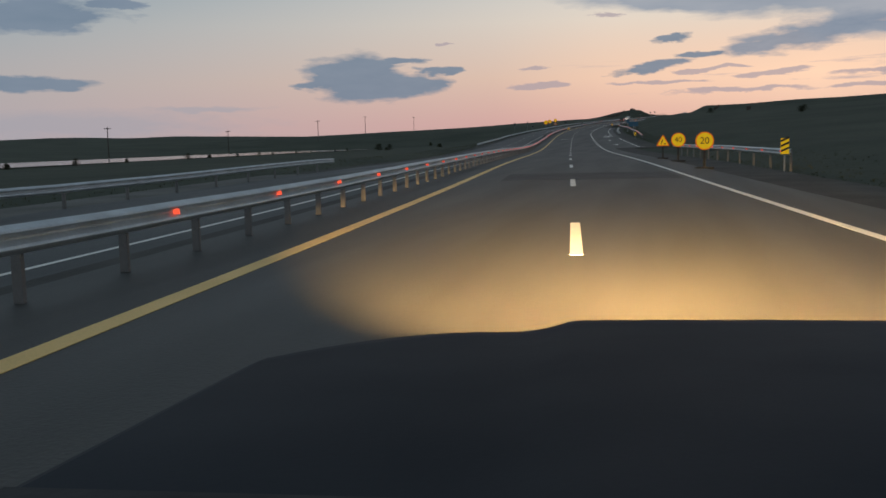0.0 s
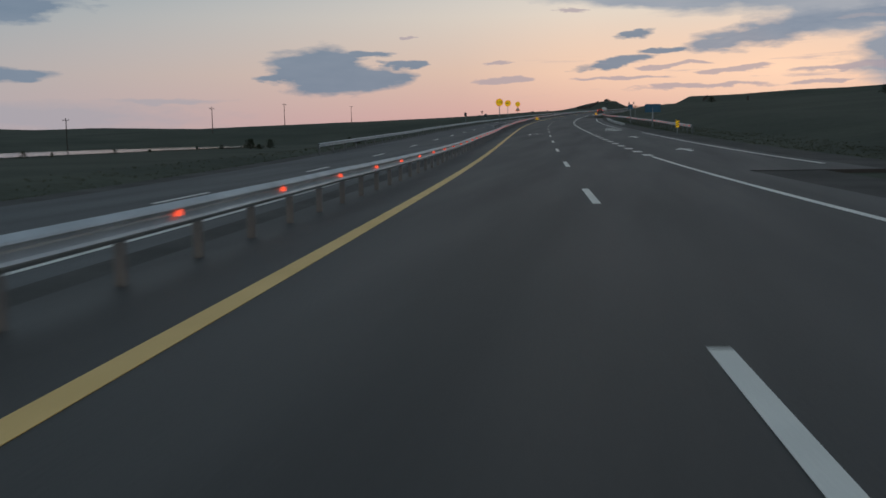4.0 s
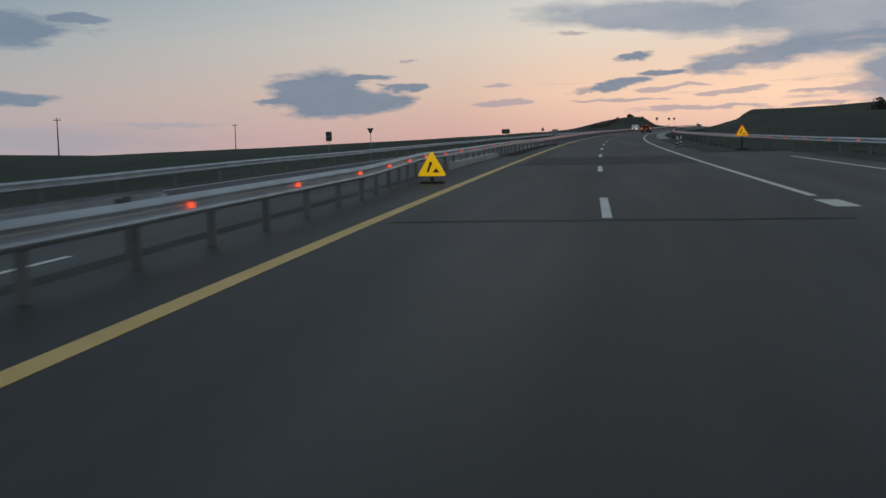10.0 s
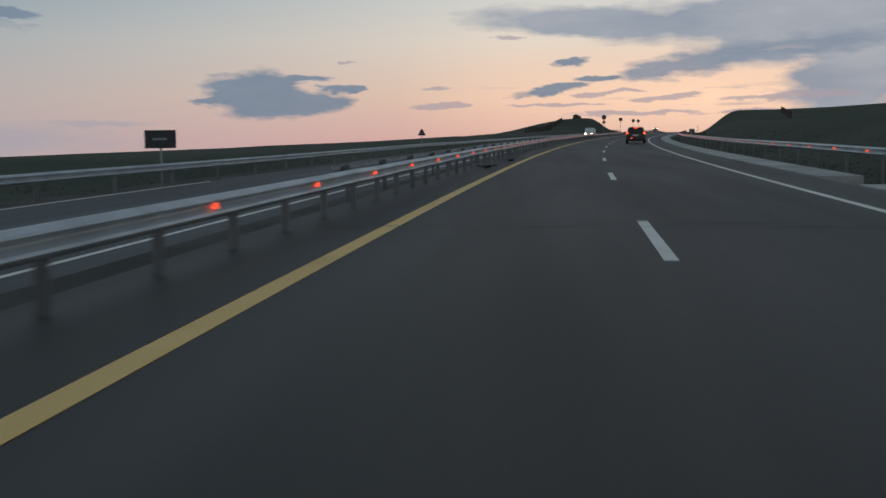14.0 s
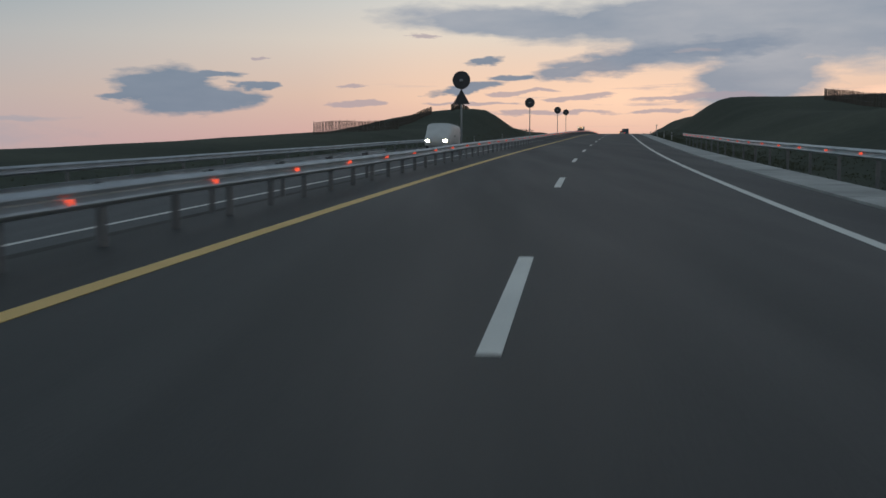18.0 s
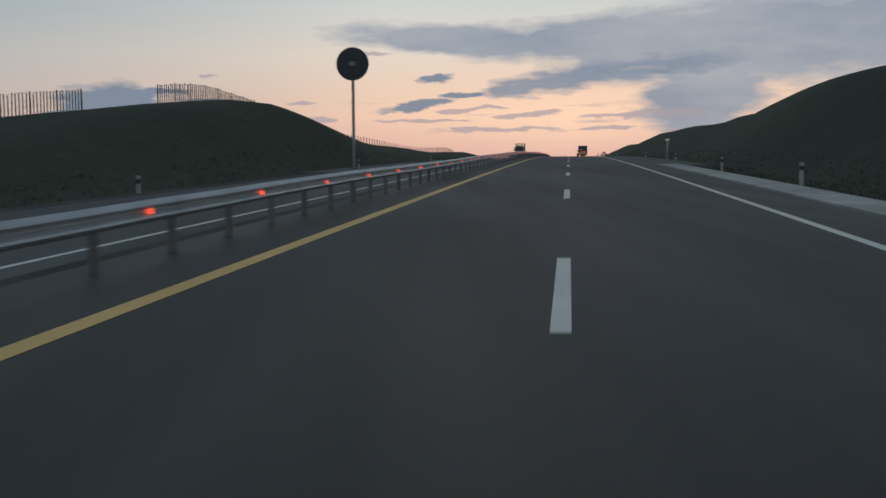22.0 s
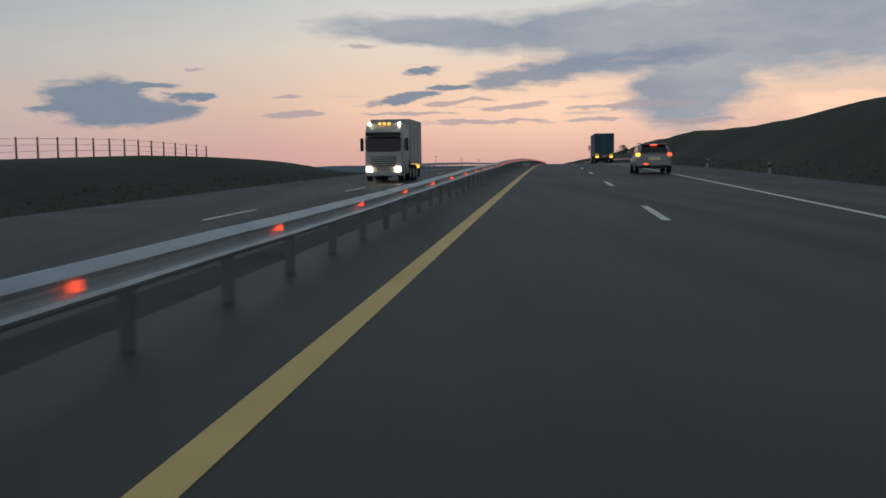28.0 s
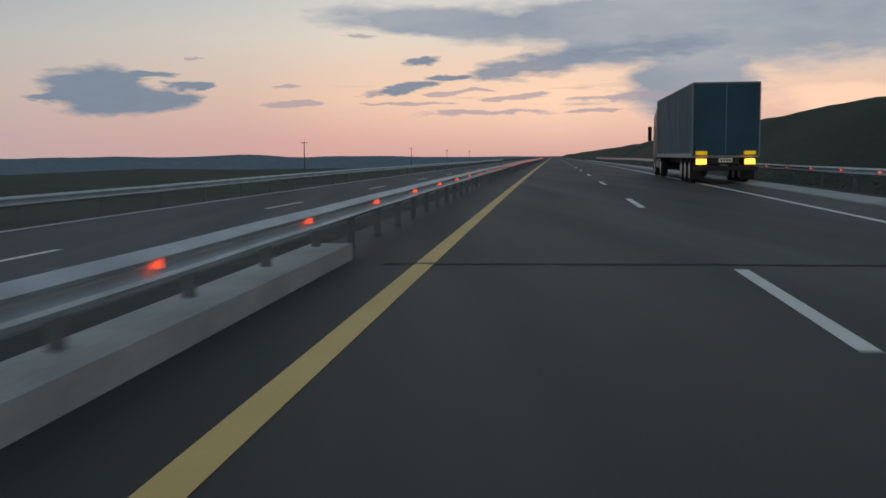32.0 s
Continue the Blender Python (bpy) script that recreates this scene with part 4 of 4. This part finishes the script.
# ---- shrubs ----
def shrub(seed, r, tall):
    rng = random.Random(seed)
    bm = bmesh.new()
    for k in range(7):
        a, d = rng.uniform(0, 6.28), rng.uniform(0.05, 0.5) * r
        top = Vector((math.cos(a) * d * 1.6, math.sin(a) * d * 1.6, tall * rng.uniform(0.5, 0.95)))
        c = bmesh.ops.create_cone(bm, cap_ends=True, segments=5, radius1=0.035, radius2=0.01, depth=top.length)
        rot = top.to_track_quat("Z", "Y").to_matrix().to_4x4()
        bmesh.ops.transform(bm, verts=c["verts"], matrix=Matrix.Translation(top / 2) @ rot)
    stems = bm_mesh("stem", bm, WOOD)
    v, f = [], []
    for k in range(420):
        a, h = rng.uniform(0, 6.28), rng.uniform(0.12, 1.0)
        d = r * rng.random() ** 0.5 * (1.15 - 0.75 * h) * (0.8 + 0.4 * math.sin(3 * a + seed))
        c = Vector((math.cos(a) * d, math.sin(a) * d, h * tall))
        w = rng.uniform(0.05, 0.12)
        e1 = Vector((rng.uniform(-1, 1), rng.uniform(-1, 1), rng.uniform(-0.6, 0.6))).normalized() * w
        e2 = Vector((rng.uniform(-1, 1), rng.uniform(-1, 1), rng.uniform(-0.2, 1))).normalized() * w * 1.4
        n = len(v)
        v += [c - e1, c + e2, c + e1, c - e2]
        f.append((n, n + 1, n + 2, n + 3))
    return stems, mesh_of("crown", v, f, LEAF)


SHRUBS = [shrub(1, 1.1, 1.5), shrub(2, 1.5, 1.9), shrub(3, 0.9, 1.1)]
rng = random.Random(5)
for k, (s, u) in enumerate([(52, -58), (95, -57), (112, -60), (150, -58), (186, -56), (204, -59), (240, -58), (236, -60), (128, -55), (310, -60), (70, -59.5), (84, -60), (118, -59), (134, -60), (168, -59), (222, -60), (262, -59.5), (276, -60), (295, -59),
                            (470, 46), (330, -44), (352, -52), (1046, 19), (1064, 21), (280, 60), (298, 64), (271, -47), (275, -50), (283, -49)]):
    stems, crown = SHRUBS[k % 3]
    size = 1.0
    if u < -50 and s < 320:
        u, size = u - 9.5, 0.55
    b = empty("shrub", stand(s, u, land(s, u) - 0.05, 47 * k) @ Matrix.Diagonal((*[size * rng.uniform(0.8, 1.3)] * 3, 1)), "dark leafy shrub growing on the grass", "shrub", "shrubs")
    child("stem", stems, b)
    child("crown", crown, b)


# ---- vehicles ----
def loft(stations, n=20, power=3.2):
    """A closed body through rounded cross-sections: y, half width, bottom, top."""
    bm = bmesh.new()
    rings = []
    for y, hw, z0, z1 in stations:
        ring = []
        for i in range(n):
            a = 2 * math.pi * i / n
            c, s = math.cos(a), math.sin(a)
            x = math.copysign(abs(c) ** (2 / power), c) * hw
            z = (z0 + z1) / 2 + math.copysign(abs(s) ** (2 / power), s) * (z1 - z0) / 2
            ring.append(bm.verts.new((x, y, z)))
        rings.append(ring)
    for a, b in zip(rings, rings[1:]):
        for i in range(n):
            j = (i + 1) % n
            bm.faces.new((a[i], a[j], b[j], b[i]))
    bm.faces.new(list(reversed(rings[0])))
    bm.faces.new(rings[-1])
    return bm


TYRE = rod(0.32, 0.21, "X", 24)
bmesh.ops.bevel(TYRE, geom=[e for e in TYRE.edges if len(e.link_faces) == 2 and max(len(f.verts) for f in e.link_faces) > 8], offset=0.04, segments=2, affect="EDGES")
TYRE = bm_mesh("tyre", TYRE, RUBBER)
HUB = bm_mesh("rim", rod(0.2, 0.22, "X", 12), RIM)


def wheel(root, x, y, z, k=1.0):
    w = child("wheel", TYRE, root, pose(x, y, z) @ Matrix.Diagonal((k, k, k, 1)))
    child("rim", HUB, w)


def motor_car(s, u, paint, label, kind="hatchback", oncoming=False, dz=0.0, brake=False):
    """A car with its nose along the road."""
    root = empty("car", stand(s, u, dz, 180 if oncoming else 0), label, "car", "vehicles")
    tall = 1.95 if kind == "van" else 1.48
    if kind == "van":
        part("body", loft([(-2.4, 0.80, 0.35, 1.75), (-2.3, 0.93, 0.28, 1.9), (0.9, 0.95, 0.26, 1.95), (1.5, 0.92, 0.26, 1.35), (2.3, 0.86, 0.3, 1.05), (2.42, 0.7, 0.36, 0.85)], 24, 5), paint, root, smooth=True)
        part("windscreen", loft([(0.85, 0.80, 1.2, 1.80), (1.42, 0.80, 1.15, 1.3)], 16, 5), GLASS_DARK, root)
        part("rear_window", box(-0.62, 0.62, -2.43, -2.36, 1.15, 1.62, 0.03), GLASS_DARK, root)
    else:
        part("body", loft([(-2.1, 0.70, 0.42, 0.86), (-2.02, 0.84, 0.30, 0.98), (-1.2, 0.88, 0.24, 1.0), (0.6, 0.88, 0.24, 0.98), (1.6, 0.85, 0.26, 0.86), (2.0, 0.76, 0.3, 0.74), (2.08, 0.6, 0.36, 0.64)], 24, 4), paint, root, smooth=True)
        part("cabin", loft([(-2.0, 0.76, 0.84, 1.0), (-1.93, 0.76, 0.84, 1.18), (-1.72, 0.70, 0.84, tall - 0.04), (-1.2, 0.66, 0.84, tall), (0.1, 0.66, 0.84, tall), (0.55, 0.70, 0.86, 1.32), (1.15, 0.76, 0.86, 0.97)], 28, 5.5), paint, root, smooth=True)
        part("spoiler", box(-0.60, 0.60, -1.93, -1.62, tall - 0.07, tall - 0.015, 0.02), paint, root)
        v = [(-0.66, -2.035, 1.04), (0.66, -2.035, 1.04), (0.55, -1.80, tall - 0.1), (-0.55, -1.80, tall - 0.1)]
        v += [(x * 0.98, y + 0.12, z) for x, y, z in v]
        child("rear_window", mesh_of("rear_window", v, [(0, 1, 2, 3), (7, 6, 5, 4), (0, 4, 5, 1), (1, 5, 6, 2), (2, 6, 7, 3), (3, 7, 4, 0)], GLASS_DARK), root, None, "dark rear window")
        part("windscreen", loft([(0.3, 0.58, 1.0, 1.40), (1.02, 0.63, 0.98, 1.05)], 16, 5), GLASS_DARK, root)
        part("tailgate_seam", box(-0.62, 0.62, -2.085, -2.06, 0.995, 1.005, 0.002), PLASTIC, root)
        part("valance", box(-0.7, 0.7, -2.15, -2.0, 0.26, 0.40, 0.03), PLASTIC, root)
        part("fog_lamp", box(-0.5, -0.28, -2.16, -2.12, 0.44, 0.48, 0.005), LAMP_RED, root, "lit red fog lamp")
        for x in (-1, 1):
            part("side_window", box(x * 0.69 - 0.04, x * 0.69 + 0.04, -1.55, -0.55, 1.0, 1.33, 0.03), GLASS_DARK, root)
            part("side_window", box(x * 0.69 - 0.04, x * 0.69 + 0.04, -0.45, 0.42, 1.0, 1.33, 0.03), GLASS_DARK, root)
            part("roof_rail", box(x * 0.60 - 0.015, x * 0.60 + 0.015, -1.5, 0.1, tall - 0.01, tall + 0.035, 0.01), PLASTIC, root)
    rear = -2.4 if kind == "van" else -2.06
    for x in (-1, 1):
        part("tail_lamp", box(x * 0.76 - 0.11, x * 0.76 + 0.09, rear - 0.02, rear + 0.2, 0.84, 1.0, 0.03), LAMP_RED if (brake or x > 0) else LAMP_AMBER, root, "lit tail lamp")
        part("headlamp", box(x * 0.62 - 0.14, x * 0.62 + 0.14, -rear - 0.12, -rear + 0.03, 0.6, 0.78, 0.03), LAMP_WHITE if oncoming else GLASS_DARK, root, "lit white headlamp" if oncoming else "")
        part("mirror", box(x * 0.98 - 0.1, x * 0.98 + 0.1, 0.62, 0.75, 0.98, 1.12, 0.03), paint, root)
    part("bumper", loft([(rear - 0.06, 0.78, 0.34, 0.60), (rear + 0.15, 0.88, 0.32, 0.62)], 20, 5), paint, root)
    plate = part("number_plate", box(-0.26, 0.26, rear - 0.07, rear - 0.03, 0.66, 0.78, 0.008), PLATE_GLOW, root)
    for k in range(5):
        part("bar", box(-0.2 + 0.085 * k, -0.15 + 0.085 * k, rear - 0.075, rear - 0.069, 0.69, 0.75), SIGN_BLACK, plate)
    part("brake_lamp", box(-0.16, 0.16, -1.92, -1.7, tall - 0.11, tall - 0.05, 0.01) if kind != "van" else box(-0.16, 0.16, rear - 0.03, rear + 0.05, 1.74, 1.8, 0.01),
         LAMP_RED, root, "lit high brake lamp")
    for x in (-0.78, 0.78):
        for y in (-1.3, 1.35):
            wheel(root, x, y, 0.31)
    return root


motor_car(846.5, 6.4, PAINT_SILVER, "silver hatchback with lit red tail lamps driving in the outer lane")
motor_car(480, 5.9, PAINT_DARK, "dark car with lit tail lamps ahead on the carriageway", brake=True)
motor_car(588.5, -6.9, PAINT_WHITE, "white van with lit headlamps on the opposite carriageway", "van", True, -0.30)


def lorry(s, u, dz, oncoming, tarp, cab_paint, label, load=13.2):
    k = load - 13.2
    root = empty("lorry", stand(s, u, dz, 180 if oncoming else 0), label, "lorry", "vehicles")
    part("trailer_box", box(-1.27, 1.27, 0.0, load, 1.12, 3.92, 0.03), tarp, root, "tarpaulin trailer body")
    part("roof_rail", box(-1.29, 1.29, -0.01, load + 0.02, 3.9, 3.97, 0.015), GREY_METAL, root)
    part("chassis", box(-0.55, 0.55, 0.1, 16.0 + k, 0.75, 1.1, 0.02), PLASTIC, root)
    part("side_board", box(-1.285, 1.285, 0.05, load - 0.05, 1.02, 1.2, 0.01), GREY_METAL, root)
    for y in (0.02, load * 0.34, load * 0.67, load - 0.1):
        for x in (-1.28, 1.28):
            part("stake", box(x - 0.02, x + 0.02, y - 0.05, y + 0.05, 1.12, 3.92, 0.008), GREY_METAL, root)
    part("door_seam", box(-0.015, 0.015, -0.02, 0.0, 1.2, 3.85, 0.004), GREY_METAL, root)
    for x in (-0.93, 0.93):
        part("marker_panel", box(x - 0.22, x + 0.22, -0.05, 0.0, 1.14, 1.28, 0.01), SIGN_YELLOW_GLOW, root, "yellow marker with a glow of its own")
        part("tail_lamp", box(x - 0.2, x + 0.2, -0.08, 0.02, 0.76, 0.98, 0.02), LAMP_AMBER, root, "lit amber tail lamp")
    plate = part("number_plate", box(-0.26, 0.26, -0.06, 0.0, 0.84, 1.0, 0.008), PLATE_GLOW, root)
    for n in range(4):
        part("bar", box(-0.2 + 0.11 * n, -0.13 + 0.11 * n, -0.066, -0.058, 0.88, 0.96), SIGN_BLACK, plate)
    part("bumper", box(-1.2, 1.2, -0.02, 0.12, 0.5, 0.72, 0.03), PLASTIC, root)
    for x in (-0.98, 0.98):
        part("mudflap", box(x - 0.28, x + 0.28, 0.72, 0.76, 0.16, 0.8, 0.01), RUBBER, root)
    part("spare_wheel_rack", box(-0.62, 0.62, 4.9, 6.0, 0.42, 0.8, 0.04), PLASTIC, root)
    for y in ((1.6, 2.9, 4.2) if load > 9 else (1.6, 2.9)) + (12.4 + k, 15.2 + k):
        for x in (-1.0, 1.0):
            wheel(root, x, y, 0.5, 1.58)
    part("cab", loft([(13.6 + k, 1.2, 0.85, 3.4), (13.8 + k, 1.24, 0.6, 3.7), (15.4 + k, 1.24, 0.45, 3.65), (15.75 + k, 1.2, 0.42, 3.05), (15.95 + k, 1.15, 0.42, 1.9), (16.0 + k, 1.1, 0.45, 1.2)], 28, 7), cab_paint, root, smooth=True)
    part("windscreen", loft([(15.5 + k, 1.12, 1.85, 2.98), (15.97 + k, 1.12, 1.84, 2.66)], 20, 7), GLASS_DARK, root, "dark windscreen")
    part("sun_visor", box(-1.1, 1.1, 15.72 + k, 16.05 + k, 2.86, 3.05, 0.03), PLASTIC, root)
    grille = part("grille", box(-0.78, 0.78, 15.93 + k, 16.03 + k, 0.95, 1.55, 0.03), PLASTIC, root)
    for n in range(4):
        part("slat", box(-0.76, 0.76, 16.02 + k, 16.06 + k, 1.0 + 0.14 * n, 1.08 + 0.14 * n, 0.012), cab_paint, grille)
    part("front_bumper", box(-1.18, 1.18, 15.85 + k, 16.06 + k, 0.34, 0.6, 0.05), cab_paint, root)
    for x in (-1, 1):
        part("air_deflector", box(x * 1.2 - 0.03, x * 1.2 + 0.03, load + 0.05, 14.2 + k, 1.3, 3.6, 0.02), cab_paint, root)
        part("fuel_tank", box(x * 0.98 - 0.22, x * 0.98 + 0.22, 13.2 + k, 14.3 + k, 0.45, 0.95, 0.1), GREY_METAL, root)
    for x in (-1, 1):
        part("side_window", box(x * 1.22 - 0.03, x * 1.22 + 0.03, 14.6 + k, 15.5 + k, 1.95, 2.7, 0.03), GLASS_DARK, root)
        part("mirror", box(x * 1.42 - 0.1, x * 1.42 + 0.1, 15.55 + k, 15.7 + k, 1.9, 2.7, 0.03), PLASTIC, root)
        part("headlamp", box(x * 0.92 - 0.17, x * 0.92 + 0.17, 15.95 + k, 16.08 + k, 0.62, 0.86, 0.03), LAMP_WHITE if oncoming else GLASS_DARK, root, "lit white headlamp" if oncoming else "")
    if oncoming:
        for x in (-0.95, -0.3, 0.0, 0.3, 0.95):
            part("roof_lamp", box(x - 0.07, x + 0.07, 15.35 + k, 15.55 + k, 3.55, 3.66, 0.02), LAMP_AMBER if abs(x) < 0.5 else LAMP_WHITE, root, "lit roof lamp")
        for y in (load * 0.23, load * 0.42, load * 0.61, load * 0.8):
            part("side_lamp", box(-1.31, -1.28, y - 0.06, y + 0.06, 1.03, 1.1, 0.01), LAMP_AMBER, root, "lit side lamp")
    return root


pale = lorry(851.8, -7.1, -0.31, True, TARP_GREY, PAINT_CAB, "pale covered lorry with lit headlamps on the opposite carriageway", 5.2)
pale.scale = (0.82, 0.82, 0.82)
lorry(926.5, 8.2, 0.0, False, TARP_BLUE, PAINT_DARK, "articulated lorry with a blue tarpaulin trailer and lit tail lamps")

# ---- the car at the start of the drive: open windscreen, lit headlamps ----
start_s, start_u = DRIVE[0][1], DRIVE[0][2]
own = empty("car", stand(start_s, start_u), "dark grey car with long bonnet and lit headlamps", "car", "vehicles")
CX = 0.40


def bonnet_z(x, y):
    edge = abs((x - CX) / 0.97)
    bulge = 0.024 / (1 + math.exp(-60 * (x + 0.04))) / (1 + math.exp(60 * (x - 2 * CX - 0.04)))
    return EYE - 0.325 - 0.06 * (y - 0.8) - 0.016 * edge ** 3.4 + bulge


def bonnet_front(x):
    return 1.97 - 0.27 * max(0.0, (abs(x - CX) - 0.60) / 0.37) ** 2


v, f = [], []
NX, NY = 48, 26
for i in range(NX + 1):
    x = CX - 0.97 + 1.94 * i / NX
    front = bonnet_front(x)
    for j in range(NY + 1):
        y = 0.62 + (front - 0.62) * j / NY
        v.append((x, y, bonnet_z(x, y)))
    v += [(x, front + 0.03, bonnet_z(x, front) - 0.02), (x, front + 0.05, bonnet_z(x, front) - 0.07)]
row = NY + 3
for i in range(NX):
    for j in range(row - 1):
        f.append((i * row + j, (i + 1) * row + j, (i + 1) * row + j + 1, i * row + j + 1))
bonnet = child("bonnet", mesh_of("bonnet", v, f, PAINT_OWN, True), own, None, "dark grey bonnet with a raised centre")
for side in (-1, 1):
    v, f = [], []
    for i in range(25):
        y = 0.1 + 1.62 * i / 24
        x = CX + side * 0.97
        zt = bonnet_z(x, max(0.62, y))
        for dx, z in ((0.0, zt - 0.001), (0.03, zt - 0.012), (0.055, zt - 0.05), (0.07, zt - 0.15), (0.075, zt - 0.35), (0.06, 0.32)):
            v.append((x + side * dx, y, z))
    for i in range(24):
        for j in range(5):
            a, b = i * 6 + j, i * 6 + 6 + j
            f.append((a, b, b + 1, a + 1) if side > 0 else (a + 1, b + 1, b, a))
    child("fender", mesh_of("fender", v, f, PAINT_OWN, True), own)
    part("headlamp", box(CX + side * 0.80 - 0.17, CX + side * 0.80 + 0.17, 1.70, 1.93, 0.80, 0.78, 0.04), LAMP_WHITE, own, "lit warm headlamp")
    part("door", box(CX + side * 1.02 - 0.03, CX + side * 1.02 + 0.03, -2.2, 0.1, 0.3, 0.98, 0.02), PAINT_OWN, own)
    part("pillar", box(CX + side * 0.86 - 0.03, CX + side * 0.86 + 0.03, -1.9, -1.75, 0.98, 1.52, 0.02), PAINT_OWN, own)
    part("mirror", box(CX + side * 1.17 - 0.1, CX + side * 1.17 + 0.1, 0.05, 0.17, 0.98, 1.12, 0.03), PLASTIC, own)
    for y in (1.15, -1.5):
        wheel(own, CX + side * 0.92, y, 0.32, 1.0)
part("bumper", loft([(1.72, 1.0, 0.26, 0.74), (1.98, 0.97, 0.28, 0.7), (2.08, 0.7, 0.32, 0.62)], 24, 4), PAINT_OWN, own, m=pose(CX, 0, 0), smooth=True)
part("grille", box(CX - 0.42, CX + 0.42, 1.98, 2.06, 0.80, 0.8, 0.02), PLASTIC, own)
part("cowl", box(CX - 0.93, CX + 0.93, 0.50, 0.80, 0.86, EYE - 0.305, 0.012), RUBBER, own, "black plastic cowl at the foot of the windscreen")
part("dashboard", box(CX - 0.89, CX + 0.89, 0.2, 0.52, 0.7, 0.96, 0.04), PLASTIC, own)
part("washer_nozzle", loft([(0.89, 0.012, 0.955, 0.972), (0.91, 0.022, 0.955, 0.980), (0.95, 0.014, 0.955, 0.974)], 12, 2), RUBBER, bonnet, "black washer nozzle", pose(0.175, 0, 0), True)
part("roof", box(CX - 0.80, CX + 0.80, -2.1, -0.35, 1.52, 1.57, 0.02), PAINT_OWN, own)
part("tailgate", box(CX - 0.97, CX + 0.97, -2.35, -2.2, 0.35, 1.05, 0.04), PAINT_OWN, own)
part("floor_pan", box(CX - 0.95, CX + 0.95, -2.3, 1.6, 0.2, 0.28, 0.02), PLASTIC, own)
for side in (-1, 1):
    lamp = bpy.data.lights.new("headlamp_beam", "SPOT")
    lamp.energy, lamp.color, lamp.spot_size, lamp.spot_blend, lamp.shadow_soft_size = 80000, (1.0, 0.60, 0.20), radians(11.8), 1.0, 0.08
    lamp_ob = new("headlamp_beam", lamp)
    m = stand(start_s, start_u)
    lamp_ob.matrix_basis = look(m @ Vector((CX + side * 0.80, 2.14, 0.72)), m @ Vector((CX + side * 0.85 + 0.25, 9.6, 0.0))) @ Matrix.Diagonal((3.9, 1, 1, 1))

# ---- grass along the verges ----
def tufts(name, s0, s1, bands, count, seed, tall):
    rng = random.Random(seed)
    v, f = [], []
    for k in range(count):
        s = rng.uniform(s0, s1)
        lo, hi = bands[rng.randrange(len(bands))]
        u = lo + (hi - lo) * rng.random() ** 1.4
        if 112 < s < 345 and 8 < u < 15.5:
            u += 4.5
        base = at(s, u, land(s, u) - 0.03)
        for b in range(5):
            a, r = rng.uniform(0, 6.28), rng.uniform(0.02, 0.16)
            h = tall * rng.uniform(0.5, 1.25)
            p = base + Vector((math.cos(a) * r, math.sin(a) * r, 0))
            w = Vector((math.sin(a), -math.cos(a), 0)) * rng.uniform(0.008, 0.02)
            tip = p + Vector((math.cos(a) * h * 0.45, math.sin(a) * h * 0.45, h))
            mid = p.lerp(tip, 0.55) + Vector((0, 0, h * 0.1))
            n = len(v)
            v += [p - w, p + w, mid + w * 0.8, mid - w * 0.8, tip]
            f += [(n, n + 1, n + 2, n + 3), (n + 3, n + 2, n + 4)]
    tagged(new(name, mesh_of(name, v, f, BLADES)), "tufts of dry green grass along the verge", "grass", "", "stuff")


tufts("grass", -10, 560, [(11.2, 14.5), (13.0, 19.0)], 9000, 11, 0.11)
tufts("grass", 560, 960, [(11.2, 13.5), (12.5, 16.0)], 12000, 12, 0.13)
tufts("grass", -10, 560, [(-11.3, -14.5), (-13.0, -19.0)], 9000, 13, 0.12)
tufts("grass", 560, 900, [(-11.3, -13.5), (-12.5, -16.0)], 12000, 14, 0.13)
